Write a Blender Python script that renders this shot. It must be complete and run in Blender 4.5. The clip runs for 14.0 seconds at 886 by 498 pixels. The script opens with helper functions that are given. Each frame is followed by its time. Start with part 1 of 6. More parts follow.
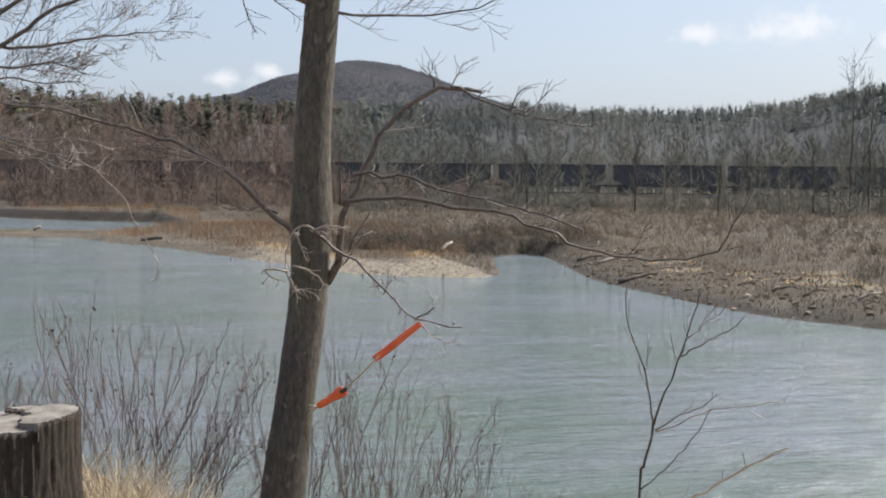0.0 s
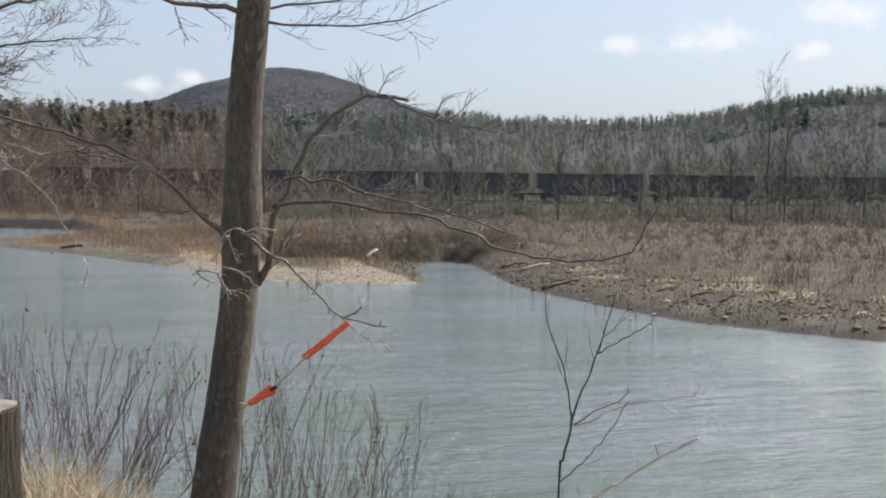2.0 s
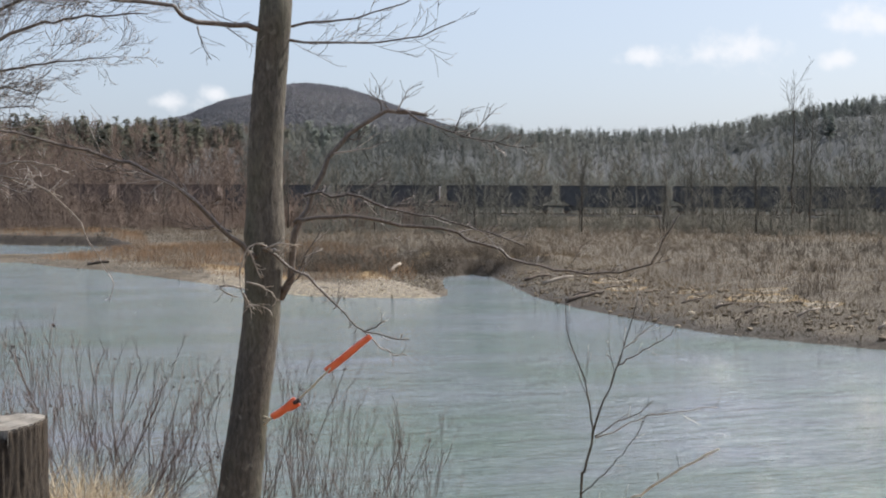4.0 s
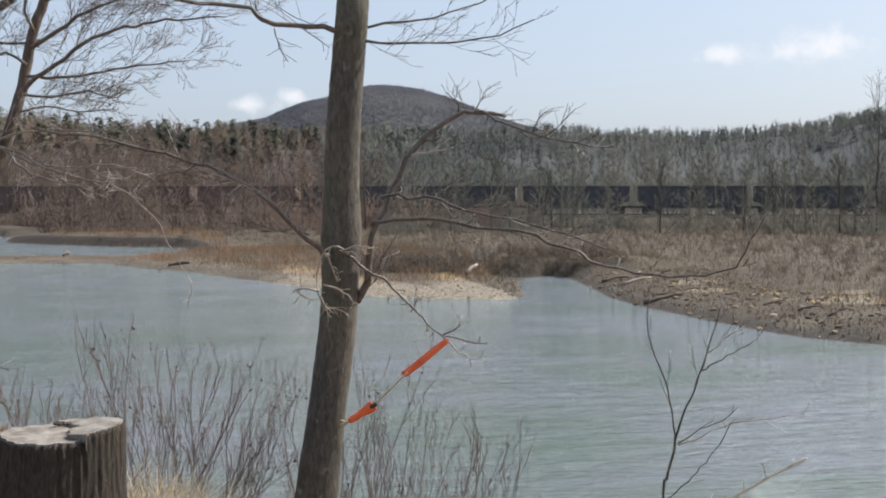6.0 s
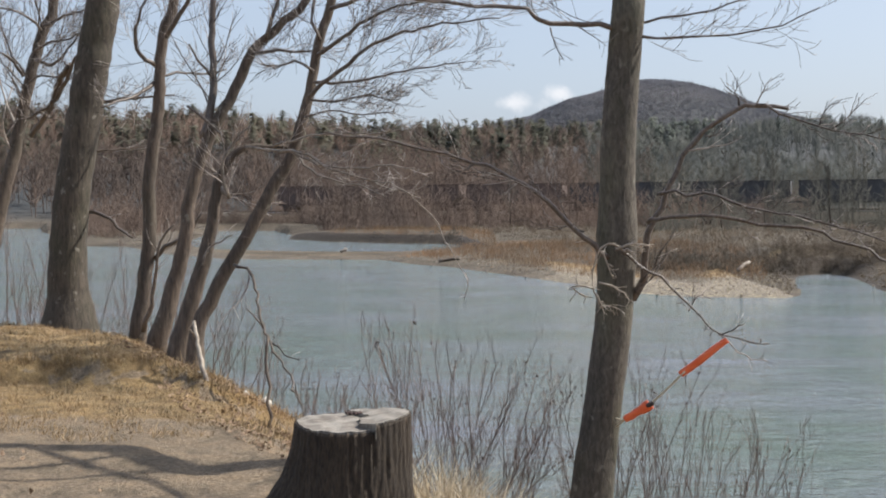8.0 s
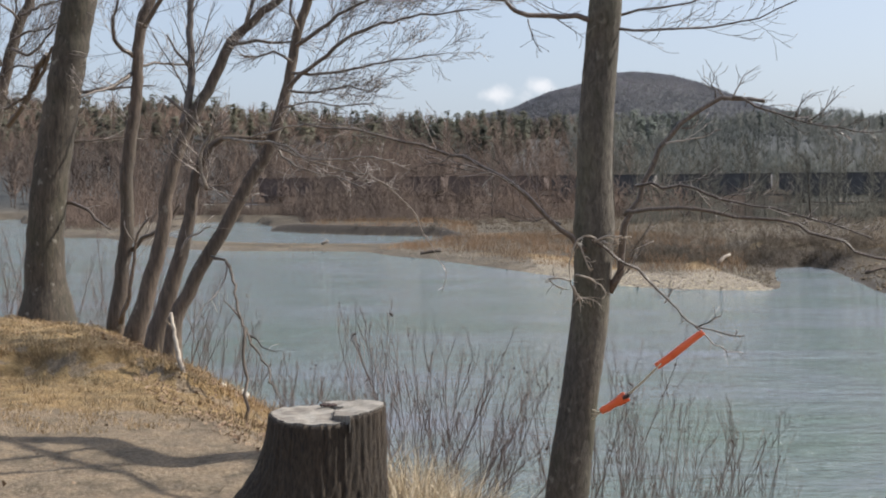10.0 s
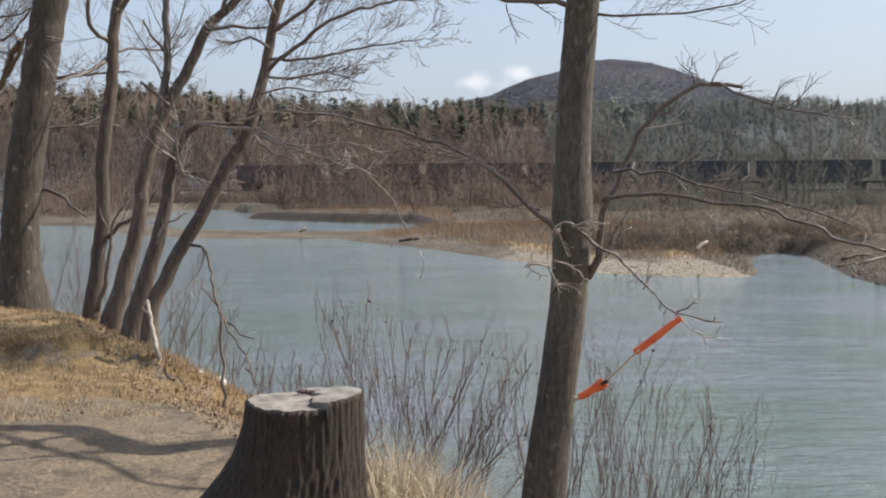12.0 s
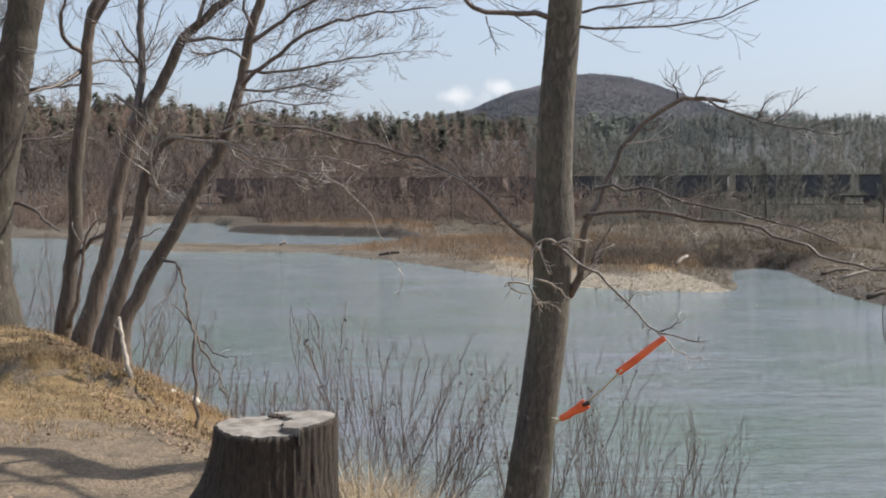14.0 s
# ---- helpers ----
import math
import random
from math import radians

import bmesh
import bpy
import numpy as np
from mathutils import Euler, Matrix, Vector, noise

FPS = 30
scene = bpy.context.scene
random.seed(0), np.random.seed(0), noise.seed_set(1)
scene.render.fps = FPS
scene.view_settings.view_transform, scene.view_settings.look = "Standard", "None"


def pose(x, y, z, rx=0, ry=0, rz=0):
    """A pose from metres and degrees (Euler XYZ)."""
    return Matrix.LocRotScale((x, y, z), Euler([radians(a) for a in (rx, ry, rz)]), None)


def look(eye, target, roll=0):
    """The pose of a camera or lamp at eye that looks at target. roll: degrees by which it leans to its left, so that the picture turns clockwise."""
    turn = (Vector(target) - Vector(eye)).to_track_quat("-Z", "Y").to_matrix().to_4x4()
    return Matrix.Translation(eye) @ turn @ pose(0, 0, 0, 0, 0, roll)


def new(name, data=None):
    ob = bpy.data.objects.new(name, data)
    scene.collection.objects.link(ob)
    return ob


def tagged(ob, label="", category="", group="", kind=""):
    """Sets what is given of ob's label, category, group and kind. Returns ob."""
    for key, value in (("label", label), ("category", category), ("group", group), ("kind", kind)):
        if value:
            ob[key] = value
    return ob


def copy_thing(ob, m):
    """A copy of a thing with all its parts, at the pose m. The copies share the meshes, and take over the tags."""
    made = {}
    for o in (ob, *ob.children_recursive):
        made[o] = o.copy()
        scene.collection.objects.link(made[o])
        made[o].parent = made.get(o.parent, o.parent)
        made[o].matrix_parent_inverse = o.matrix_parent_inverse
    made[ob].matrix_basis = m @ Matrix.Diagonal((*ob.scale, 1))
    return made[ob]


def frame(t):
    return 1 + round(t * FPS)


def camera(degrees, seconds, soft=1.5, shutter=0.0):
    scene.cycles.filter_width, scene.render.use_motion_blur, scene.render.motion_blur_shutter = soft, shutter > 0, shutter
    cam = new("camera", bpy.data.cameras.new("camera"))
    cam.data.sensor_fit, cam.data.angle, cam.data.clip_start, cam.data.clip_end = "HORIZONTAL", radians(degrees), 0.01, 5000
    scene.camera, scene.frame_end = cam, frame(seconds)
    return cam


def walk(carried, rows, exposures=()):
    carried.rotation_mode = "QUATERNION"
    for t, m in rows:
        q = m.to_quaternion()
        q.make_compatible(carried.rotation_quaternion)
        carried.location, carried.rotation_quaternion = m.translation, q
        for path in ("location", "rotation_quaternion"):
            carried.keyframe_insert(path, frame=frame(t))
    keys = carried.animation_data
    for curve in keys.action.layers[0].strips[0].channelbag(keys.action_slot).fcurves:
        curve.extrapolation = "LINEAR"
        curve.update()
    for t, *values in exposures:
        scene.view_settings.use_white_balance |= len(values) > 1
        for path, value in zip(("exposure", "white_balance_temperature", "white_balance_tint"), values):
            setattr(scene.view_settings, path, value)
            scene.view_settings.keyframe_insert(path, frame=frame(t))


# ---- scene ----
cam = camera(41.2, 14.0, soft=2.0)
walk(cam, [
    (0.0, pose(0.039, 0.052, 1.666, 86.647, 0, -13.152) @ pose(0, 0, 0, 0, 0, 0.614)),
    (0.5, pose(0.058, 0.048, 1.660, 86.655, 0, -13.382) @ pose(0, 0, 0, 0, 0, 0.583)),
    (1.0, pose(0.033, -0.039, 1.658, 86.654, 0, -14.479) @ pose(0, 0, 0, 0, 0, 0.763)),
    (1.5, pose(-0.016, -0.140, 1.648, 86.842, 0, -15.840) @ pose(0, 0, 0, 0, 0, 0.857)),
    (2.0, pose(-0.044, -0.232, 1.642, 87.085, 0, -16.806) @ pose(0, 0, 0, 0, 0, 0.779)),
    (4.5, pose(-0.039, -0.308, 1.648, 87.799, 0, -14.970) @ pose(0, 0, 0, 0, 0, 0.182)),
    (5.0, pose(-0.038, -0.272, 1.650, 87.793, 0, -14.204) @ pose(0, 0, 0, 0, 0, 0.202)),
    (5.5, pose(-0.033, -0.223, 1.651, 87.777, 0, -13.425) @ pose(0, 0, 0, 0, 0, 0.184)),
    (6.0, pose(-0.022, -0.191, 1.653, 87.759, 0, -11.932) @ pose(0, 0, 0, 0, 0, 0.078)),
    (6.5, pose(-0.025, -0.192, 1.652, 87.774, 0, -9.051) @ pose(0, 0, 0, 0, 0, -0.151)),
    (7.0, pose(-0.047, -0.202, 1.653, 87.769, 0, -4.023) @ pose(0, 0, 0, 0, 0, -0.438)),
    (7.5, pose(-0.079, -0.200, 1.657, 87.691, 0, -0.241) @ pose(0, 0, 0, 0, 0, -0.391)),
    (8.0, pose(-0.088, -0.210, 1.660, 87.632, 0, 0.960) @ pose(0, 0, 0, 0, 0, -0.414)),
    (10.5, pose(-0.050, -0.184, 1.656, 87.109, 0, -0.214) @ pose(0, 0, 0, 0, 0, -0.225)),
    (11.0, pose(-0.056, -0.169, 1.652, 86.956, 0, -0.484) @ pose(0, 0, 0, 0, 0, -0.193)),
    (11.5, pose(-0.056, -0.178, 1.654, 86.772, 0, -0.772) @ pose(0, 0, 0, 0, 0, -0.214)),
    (12.0, pose(-0.052, -0.170, 1.647, 86.635, 0, -0.962) @ pose(0, 0, 0, 0, 0, -0.270)),
    (12.5, pose(-0.043, -0.175, 1.657, 86.432, 0, -1.169) @ pose(0, 0, 0, 0, 0, -0.187)),
    (13.0, pose(-0.045, -0.133, 1.661, 86.096, 0, -1.454) @ pose(0, 0, 0, 0, 0, -0.227)),
    (13.5, pose(-0.034, -0.065, 1.661, 86.255, 0, -1.716) @ pose(0, 0, 0, 0, 0, -0.172)),
    (14.0, pose(-0.032, 0.032, 1.662, 87.282, 0, -1.911) @ pose(0, 0, 0, 0, 0, -0.107)),
], exposures=[(0.0, 0.34, 6450, 10), (14.0, 0.34, 6450, 10)])

# ---- world and sun ----
SUN_AZ, SUN_EL = 74.0, 46.0          # degrees to the right of +y, degrees up
world = bpy.data.worlds.new("sky_world")
scene.world = world
world.use_nodes = True
wn, wl = world.node_tree.nodes, world.node_tree.links
wn.clear()
sky = wn.new("ShaderNodeTexSky")
sky.sky_type, sky.sun_disc = "NISHITA", False
sky.sun_elevation, sky.sun_rotation = radians(SUN_EL), radians(SUN_AZ)
sky.air_density, sky.dust_density, sky.ozone_density = 1.0, 3.0, 1.5
coord = wn.new("ShaderNodeTexCoord")


def cloud_mask(centres):
    """Soft white cumulus: a few puffs in fixed directions of the sky, ragged by noise."""
    total = None
    ragged = wn.new("ShaderNodeTexNoise")
    ragged.inputs["Scale"].default_value, ragged.inputs["Detail"].default_value = 55.0, 8.0
    wl.new(coord.outputs["Generated"], ragged.inputs["Vector"])
    for cx, cy, cz, wide, high in centres:
        sub = wn.new("ShaderNodeVectorMath"); sub.operation = "SUBTRACT"
        wl.new(coord.outputs["Generated"], sub.inputs[0]); sub.inputs[1].default_value = (cx, cy, cz)
        div = wn.new("ShaderNodeVectorMath"); div.operation = "DIVIDE"
        wl.new(sub.outputs[0], div.inputs[0]); div.inputs[1].default_value = (wide, wide, high)
        ln = wn.new("ShaderNodeVectorMath"); ln.operation = "LENGTH"
        wl.new(div.outputs[0], ln.inputs[0])
        mad = wn.new("ShaderNodeMath"); mad.operation = "MULTIPLY_ADD"
        wl.new(ragged.outputs["Fac"], mad.inputs[0]); mad.inputs[1].default_value = 2.6
        wl.new(ln.outputs["Value"], mad.inputs[2])
        ramp = wn.new("ShaderNodeMapRange"); ramp.interpolation_type = "SMOOTHSTEP"
        ramp.inputs["From Min"].default_value, ramp.inputs["From Max"].default_value = 2.45, 1.15
        wl.new(mad.outputs[0], ramp.inputs["Value"])
        if total is None:
            total = ramp.outputs[0]
        else:
            mx = wn.new("ShaderNodeMath"); mx.operation = "MAXIMUM"
            wl.new(total, mx.inputs[0]); wl.new(ramp.outputs[0], mx.inputs[1])
            total = mx.outputs[0]
    return total


clouds = cloud_mask([(0.052, 0.996, 0.081, 0.022, 0.009), (0.082, 0.993, 0.088, 0.014, 0.008),
                     (0.425, 0.895, 0.121, 0.024, 0.009), (0.487, 0.863, 0.125, 0.046, 0.018),
                     (0.575, 0.805, 0.143, 0.040, 0.016), (0.555, 0.822, 0.114, 0.018, 0.008)])
mixc = wn.new("ShaderNodeMix"); mixc.data_type = "RGBA"
cf = wn.new("ShaderNodeMath"); cf.operation = "MULTIPLY"; cf.inputs[1].default_value = 0.75
wl.new(clouds, cf.inputs[0]); wl.new(cf.outputs[0], mixc.inputs["Factor"])
veil = wn.new("ShaderNodeMix"); veil.data_type = "RGBA"      # thin high haze over the whole sky
veil.inputs["Factor"].default_value = 0.5
wl.new(sky.outputs[0], veil.inputs["A"]); veil.inputs["B"].default_value = (4.85, 5.6, 6.9, 1)
wl.new(veil.outputs["Result"], mixc.inputs["A"]); mixc.inputs["B"].default_value = (7.0, 7.0, 7.2, 1)
bg = wn.new("ShaderNodeBackground"); bg.inputs["Strength"].default_value = 0.113
wl.new(mixc.outputs["Result"], bg.inputs["Color"])
wo = wn.new("ShaderNodeOutputWorld"); wl.new(bg.outputs[0], wo.inputs[0])

sun_data = bpy.data.lights.new("sun", "SUN")
sun_data.energy, sun_data.angle, sun_data.color = 5.0, radians(0.6), (1.0, 0.95, 0.87)
sun = new("sun", sun_data)
sv = Vector((math.sin(radians(SUN_AZ)) * math.cos(radians(SUN_EL)), math.cos(radians(SUN_AZ)) * math.cos(radians(SUN_EL)), math.sin(radians(SUN_EL))))
sun.matrix_world = look(sv * 60, (0, 0, 0))

# ---- materials ----
def material(name):
    m = bpy.data.materials.new(name)
    m.use_nodes = True
    n, l = m.node_tree.nodes, m.node_tree.links
    return m, n, l, n["Principled BSDF"]


def noise_tex(n, l, vec, scale, detail=4.0, rough=0.55, dist=0.0):
    t = n.new("ShaderNodeTexNoise")
    t.inputs["Scale"].default_value, t.inputs["Detail"].default_value = scale, detail
    t.inputs["Roughness"].default_value, t.inputs["Distortion"].default_value = rough, dist
    l.new(vec, t.inputs["Vector"])
    return t


def ramp(n, l, fac, stops):
    r = n.new("ShaderNodeValToRGB")
    e = r.color_ramp.elements
    while len(e) < len(stops):
        e.new(0.5)
    for i, (p, c) in enumerate(stops):
        e[i].position, e[i].color = p, (*c, 1)
    l.new(fac, r.inputs["Fac"])
    return r


def mapping(n, l, scale=(1, 1, 1), rot=(0, 0, 0), kind="Object"):
    c, m = n.new("ShaderNodeTexCoord"), n.new("ShaderNodeMapping")
    m.inputs["Scale"].default_value, m.inputs["Rotation"].default_value = scale, rot
    l.new(c.outputs[kind], m.inputs["Vector"])
    return m.outputs[0]


def mix(n, l, fac, a, b, mode="MIX"):
    m = n.new("ShaderNodeMix")
    m.data_type, m.blend_type = "RGBA", mode
    for sock, v in (("Factor", fac), ("A", a), ("B", b)):
        if isinstance(v, (int, float)):
            m.inputs[sock].default_value = v
        elif isinstance(v, tuple):
            m.inputs[sock].default_value = (*v, 1)
        else:
            l.new(v, m.inputs[sock])
    return m.outputs["Result"]


def bump(n, l, b, height, strength, dist=0.01):
    k = n.new("ShaderNodeBump")
    k.inputs["Strength"].default_value, k.inputs["Distance"].default_value = strength, dist
    l.new(height, k.inputs["Height"])
    l.new(k.outputs[0], b.inputs["Normal"])


def bark_material(name, dark, light, moss=0.0, stretch=(14, 14, 2.2), strength=0.6, lichen=0.0):
    m, n, l, b = material(name)
    v = mapping(n, l, stretch)
    a = noise_tex(n, l, v, 2.2, 8, 0.65, 0.6)
    big = noise_tex(n, l, mapping(n, l, (1, 1, 0.5)), 1.6, 4)
    col = ramp(n, l, a.outputs["Fac"], [(0.3, dark), (0.52, tuple((p + q) / 2 for p, q in zip(dark, light))), (0.75, light)]).outputs[0]
    shade = ramp(n, l, big.outputs["Fac"], [(0.3, (0.6, 0.6, 0.6)), (0.7, (1.15, 1.1, 1.05))]).outputs[0]
    col = mix(n, l, 1.0, col, shade, "MULTIPLY")
    if moss:
        mm = ramp(n, l, noise_tex(n, l, mapping(n, l, (2.5, 2.5, 1.1)), 1.3, 6).outputs["Fac"], [(0.46, (0, 0, 0)), (0.66, (moss, moss, moss))]).outputs[0]
        col = mix(n, l, mm, col, (0.075, 0.082, 0.035))
    if lichen:
        lm = ramp(n, l, noise_tex(n, l, mapping(n, l, (5, 5, 4)), 2.0, 5).outputs["Fac"], [(0.62, (0, 0, 0)), (0.7, (lichen, lichen, lichen))]).outputs[0]
        col = mix(n, l, lm, col, (0.33, 0.31, 0.26))
    l.new(col, b.inputs["Base Color"])
    b.inputs["Roughness"].default_value = 0.88
    bump(n, l, b, a.outputs["Fac"], strength, 0.015)
    return m


def mass_material(name, stops, rough=0.85, vary=0.0, soft=0.0, up=0.0):
    """For things of very many small pieces: one tone for each loose piece."""
    m, n, l, b = material(name)
    g = n.new("ShaderNodeNewGeometry")
    c = ramp(n, l, g.outputs["Random Per Island"], stops).outputs[0]
    if vary:
        big = noise_tex(n, l, mapping(n, l), vary, 3)
        c = mix(n, l, 1.0, c, ramp(n, l, big.outputs["Fac"], [(0.35, (0.6, 0.62, 0.64)), (0.65, (1.2, 1.12, 1.05))]).outputs[0], "MULTIPLY")
    l.new(c, b.inputs["Base Color"])
    b.inputs["Roughness"].default_value = rough
    if up:
        # fine sprays scatter light as a soft crown, not as flat facets
        nm = n.new("ShaderNodeMix"); nm.data_type = "VECTOR"
        nm.inputs["Factor"].default_value = up
        l.new(g.outputs["Normal"], nm.inputs[4]); nm.inputs[5].default_value = (0.0, -0.35, 0.94)
        nn = n.new("ShaderNodeVectorMath"); nn.operation = "NORMALIZE"
        l.new(nm.outputs[1], nn.inputs[0]); l.new(nn.outputs[0], b.inputs["Normal"])
    if soft:
        # light also passes through thin blades and fine twig sprays
        tr, mx = n.new("ShaderNodeBsdfTranslucent"), n.new("ShaderNodeMixShader")
        l.new(c, tr.inputs["Color"])
        mx.inputs[0].default_value = soft
        l.new(b.outputs[0], mx.inputs[1]); l.new(tr.outputs[0], mx.inputs[2])
        l.new(mx.outputs[0], n["Material Output"].inputs["Surface"])
    return m


def plain_material(name, c1, c2, scale=8.0, rough=0.6, strength=0.2, metal=0.0, stretch=(1, 1, 1)):
    m, n, l, b = material(name)
    a = noise_tex(n, l, mapping(n, l, stretch), scale, 6)
    l.new(ramp(n, l, a.outputs["Fac"], [(0.3, c1), (0.7, c2)]).outputs[0], b.inputs["Base Color"])
    b.inputs["Roughness"].default_value, b.inputs["Metallic"].default_value = rough, metal
    bump(n, l, b, a.outputs["Fac"], strength, 0.01)
    return m


M_BARK = bark_material("bark_maple", (0.04, 0.034, 0.028), (0.175, 0.155, 0.128), moss=0.35, lichen=0.45, stretch=(17, 17, 6), strength=0.8)
M_BARK_OLD = bark_material("bark_old", (0.028, 0.023, 0.018), (0.125, 0.104, 0.082), moss=0.16, stretch=(10, 10, 2.4), strength=0.9, lichen=0.5)
M_BARK_LEAN = bark_material("bark_lean", (0.04, 0.031, 0.025), (0.2, 0.156, 0.125), moss=0.1, lichen=0.4)
M_STUMP = bark_material("bark_stump", (0.008, 0.006, 0.004), (0.10, 0.074, 0.052), stretch=(40, 40, 9), strength=1.0)
M_LIMB = bark_material("bark_limb", (0.034, 0.026, 0.022), (0.24, 0.195, 0.165), stretch=(30, 30, 12), strength=0.25)
M_LIMB.node_tree.nodes["Principled BSDF"].inputs["Roughness"].default_value = 0.42
# Pale limbs: M_LIMB lightened, with the sun painted into the bark colour.
M_LIMB_SUNLIT = bark_material("bark_limb_sunlit", (0.09, 0.075, 0.062), (0.56, 0.5, 0.44), stretch=(30, 30, 12), strength=0.25)
# The palest pieces imitate sun on the twigs through their colour.
M_TWIG = mass_material("twig_bark", [(0.0, (0.05, 0.038, 0.033)), (0.6, (0.135, 0.108, 0.094)), (1.0, (0.5, 0.44, 0.39))], 0.45)
# Lighter copy of M_TWIG, coloured as if sunlit.
M_TWIG_SUNLIT = mass_material("sunlit_twig_bark", [(0.0, (0.14, 0.112, 0.098)), (0.5, (0.33, 0.28, 0.245)), (1.0, (0.64, 0.57, 0.51))], 0.45)
M_SHRUB = mass_material("shrub_bark", [(0.0, (0.055, 0.034, 0.029)), (0.6, (0.12, 0.077, 0.063)), (1.0, (0.25, 0.178, 0.145))], 0.6)
M_PALE = plain_material("weathered_wood", (0.2, 0.16, 0.125), (0.44, 0.38, 0.31), 14, 0.8, 0.3)
M_BLEACH = plain_material("bleached_wood", (0.45, 0.41, 0.34), (0.68, 0.63, 0.54), 14, 0.8, 0.3)
M_BUD = plain_material("dark_bud", (0.02, 0.012, 0.01), (0.07, 0.035, 0.03), 30, 0.7)
M_STRAW = mass_material("dry_grass", [(0.0, (0.19, 0.128, 0.064)), (0.5, (0.335, 0.24, 0.13)), (1.0, (0.55, 0.44, 0.29))], vary=0.8, soft=0.3)
M_TUFT = mass_material("bleached_straw", [(0.0, (0.22, 0.165, 0.1)), (0.4, (0.46, 0.375, 0.255)), (1.0, (0.7, 0.6, 0.45))], soft=0.3)
M_LEAF = mass_material("dead_leaf", [(0.0, (0.12, 0.07, 0.04)), (0.7, (0.22, 0.138, 0.08)), (1.0, (0.4, 0.28, 0.18))], 0.75)
M_ORANGE = plain_material("orange_tape", (0.80, 0.13, 0.05), (0.88, 0.21, 0.09), 12, 0.45, 0.15)
M_CORD = plain_material("pale_cord", (0.42, 0.36, 0.26), (0.58, 0.52, 0.4), 60, 0.9)
M_STONE = mass_material("river_stone", [(0.0, (0.085, 0.062, 0.04)), (0.75, (0.19, 0.145, 0.095)), (0.95, (0.28, 0.22, 0.15)), (1.0, (0.5, 0.43, 0.33))])
M_MEADOW = mass_material("meadow_grass", [(0.0, (0.098, 0.076, 0.048)), (0.5, (0.133, 0.104, 0.067)), (1.0, (0.178, 0.143, 0.097))], vary=0.05, soft=0.4, up=0.55)
M_WEED = mass_material("dry_weeds", [(0.0, (0.128, 0.1, 0.075)), (0.5, (0.172, 0.138, 0.105)), (1.0, (0.235, 0.195, 0.152))], vary=0.05, soft=0.45, up=0.5)
M_PALESTRAW = mass_material("pale_straw", [(0.0, (0.26, 0.215, 0.15)), (0.5, (0.38, 0.325, 0.235)), (1.0, (0.5, 0.44, 0.335))], soft=0.3, up=0.5)
M_RUST = mass_material("rusty_sedge", [(0.0, (0.17, 0.1, 0.056)), (0.5, (0.24, 0.152, 0.088)), (1.0, (0.31, 0.216, 0.138))], vary=0.08, soft=0.4, up=0.55)
M_WOODS_A = mass_material("reddish_bare_wood", [(0.0, (0.12, 0.086, 0.07)), (0.6, (0.17, 0.126, 0.102)), (1.0, (0.218, 0.168, 0.14))], vary=0.02, soft=0.35, up=0.5)
M_WOODS_B = mass_material("grey_bare_wood", [(0.0, (0.1, 0.097, 0.079)), (0.6, (0.14, 0.135, 0.111)), (1.0, (0.185, 0.179, 0.15))], vary=0.02, soft=0.35, up=0.55)
# Brush colour darkened to stand for the shade on the cut bank.
M_SHADEBRUSH = mass_material("shaded_brush", [(0.0, (0.055, 0.045, 0.034)), (0.6, (0.092, 0.074, 0.054)), (1.0, (0.135, 0.108, 0.08))], vary=0.05, soft=0.2)
# Distance haze is tinted into the far foliage colours below, M_PINE excepted.
M_OLIVE_HAZE = mass_material("hazed_far_twigs", [(0.0, (0.142, 0.157, 0.15)), (1.0, (0.182, 0.196, 0.187))], vary=0.012, soft=0.45, up=0.65)
M_CONIFER_HAZE = mass_material("hazed_conifer_needles", [(0.0, (0.18, 0.212, 0.195)), (0.6, (0.198, 0.23, 0.212)), (1.0, (0.215, 0.246, 0.226))], vary=0.02, soft=0.6, up=0.8)
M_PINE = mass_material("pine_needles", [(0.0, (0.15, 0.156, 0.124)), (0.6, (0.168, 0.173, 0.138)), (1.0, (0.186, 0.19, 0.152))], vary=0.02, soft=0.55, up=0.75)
M_HILLPINE_HAZE = mass_material("hazed_hill_pines", [(0.0, (0.16, 0.17, 0.192)), (1.0, (0.178, 0.188, 0.208))], vary=0.006, soft=0.5, up=0.7)
M_HILL_HAZE = mass_material("hazed_hill_crowns", [(0.0, (0.195, 0.206, 0.244)), (1.0, (0.208, 0.218, 0.256))], vary=0.006, soft=0.5, up=0.75)
M_STEEL = plain_material("black_steel", (0.062, 0.062, 0.066), (0.1, 0.1, 0.104), 1.2, 0.8, 0.1)
M_RUSTY = plain_material("rusty_steel", (0.115, 0.084, 0.074), (0.17, 0.126, 0.11), 1.2, 0.85, 0.1)
M_RAIL = plain_material("rail_steel", (0.10, 0.07, 0.055), (0.2, 0.15, 0.12), 3, 0.5, 0.1, 0.8)
M_BALLAST = plain_material("ballast", (0.14, 0.125, 0.11), (0.28, 0.26, 0.235), 9, 0.95, 0.6)

# cut wood with rings and radial checks
M_CUT, _n, _l, _b = material("cut_wood")
_v = mapping(_n, _l, (1, 1, 1))
_w = _n.new("ShaderNodeTexWave")
_w.wave_type, _w.rings_direction = "RINGS", "Z"
_w.inputs["Scale"].default_value, _w.inputs["Distortion"].default_value, _w.inputs["Detail"].default_value = 22, 3.5, 3
_l.new(_v, _w.inputs["Vector"])
_st = noise_tex(_n, _l, mapping(_n, _l, (1, 1, 1)), 8.5, 8, 0.65, 0.8)
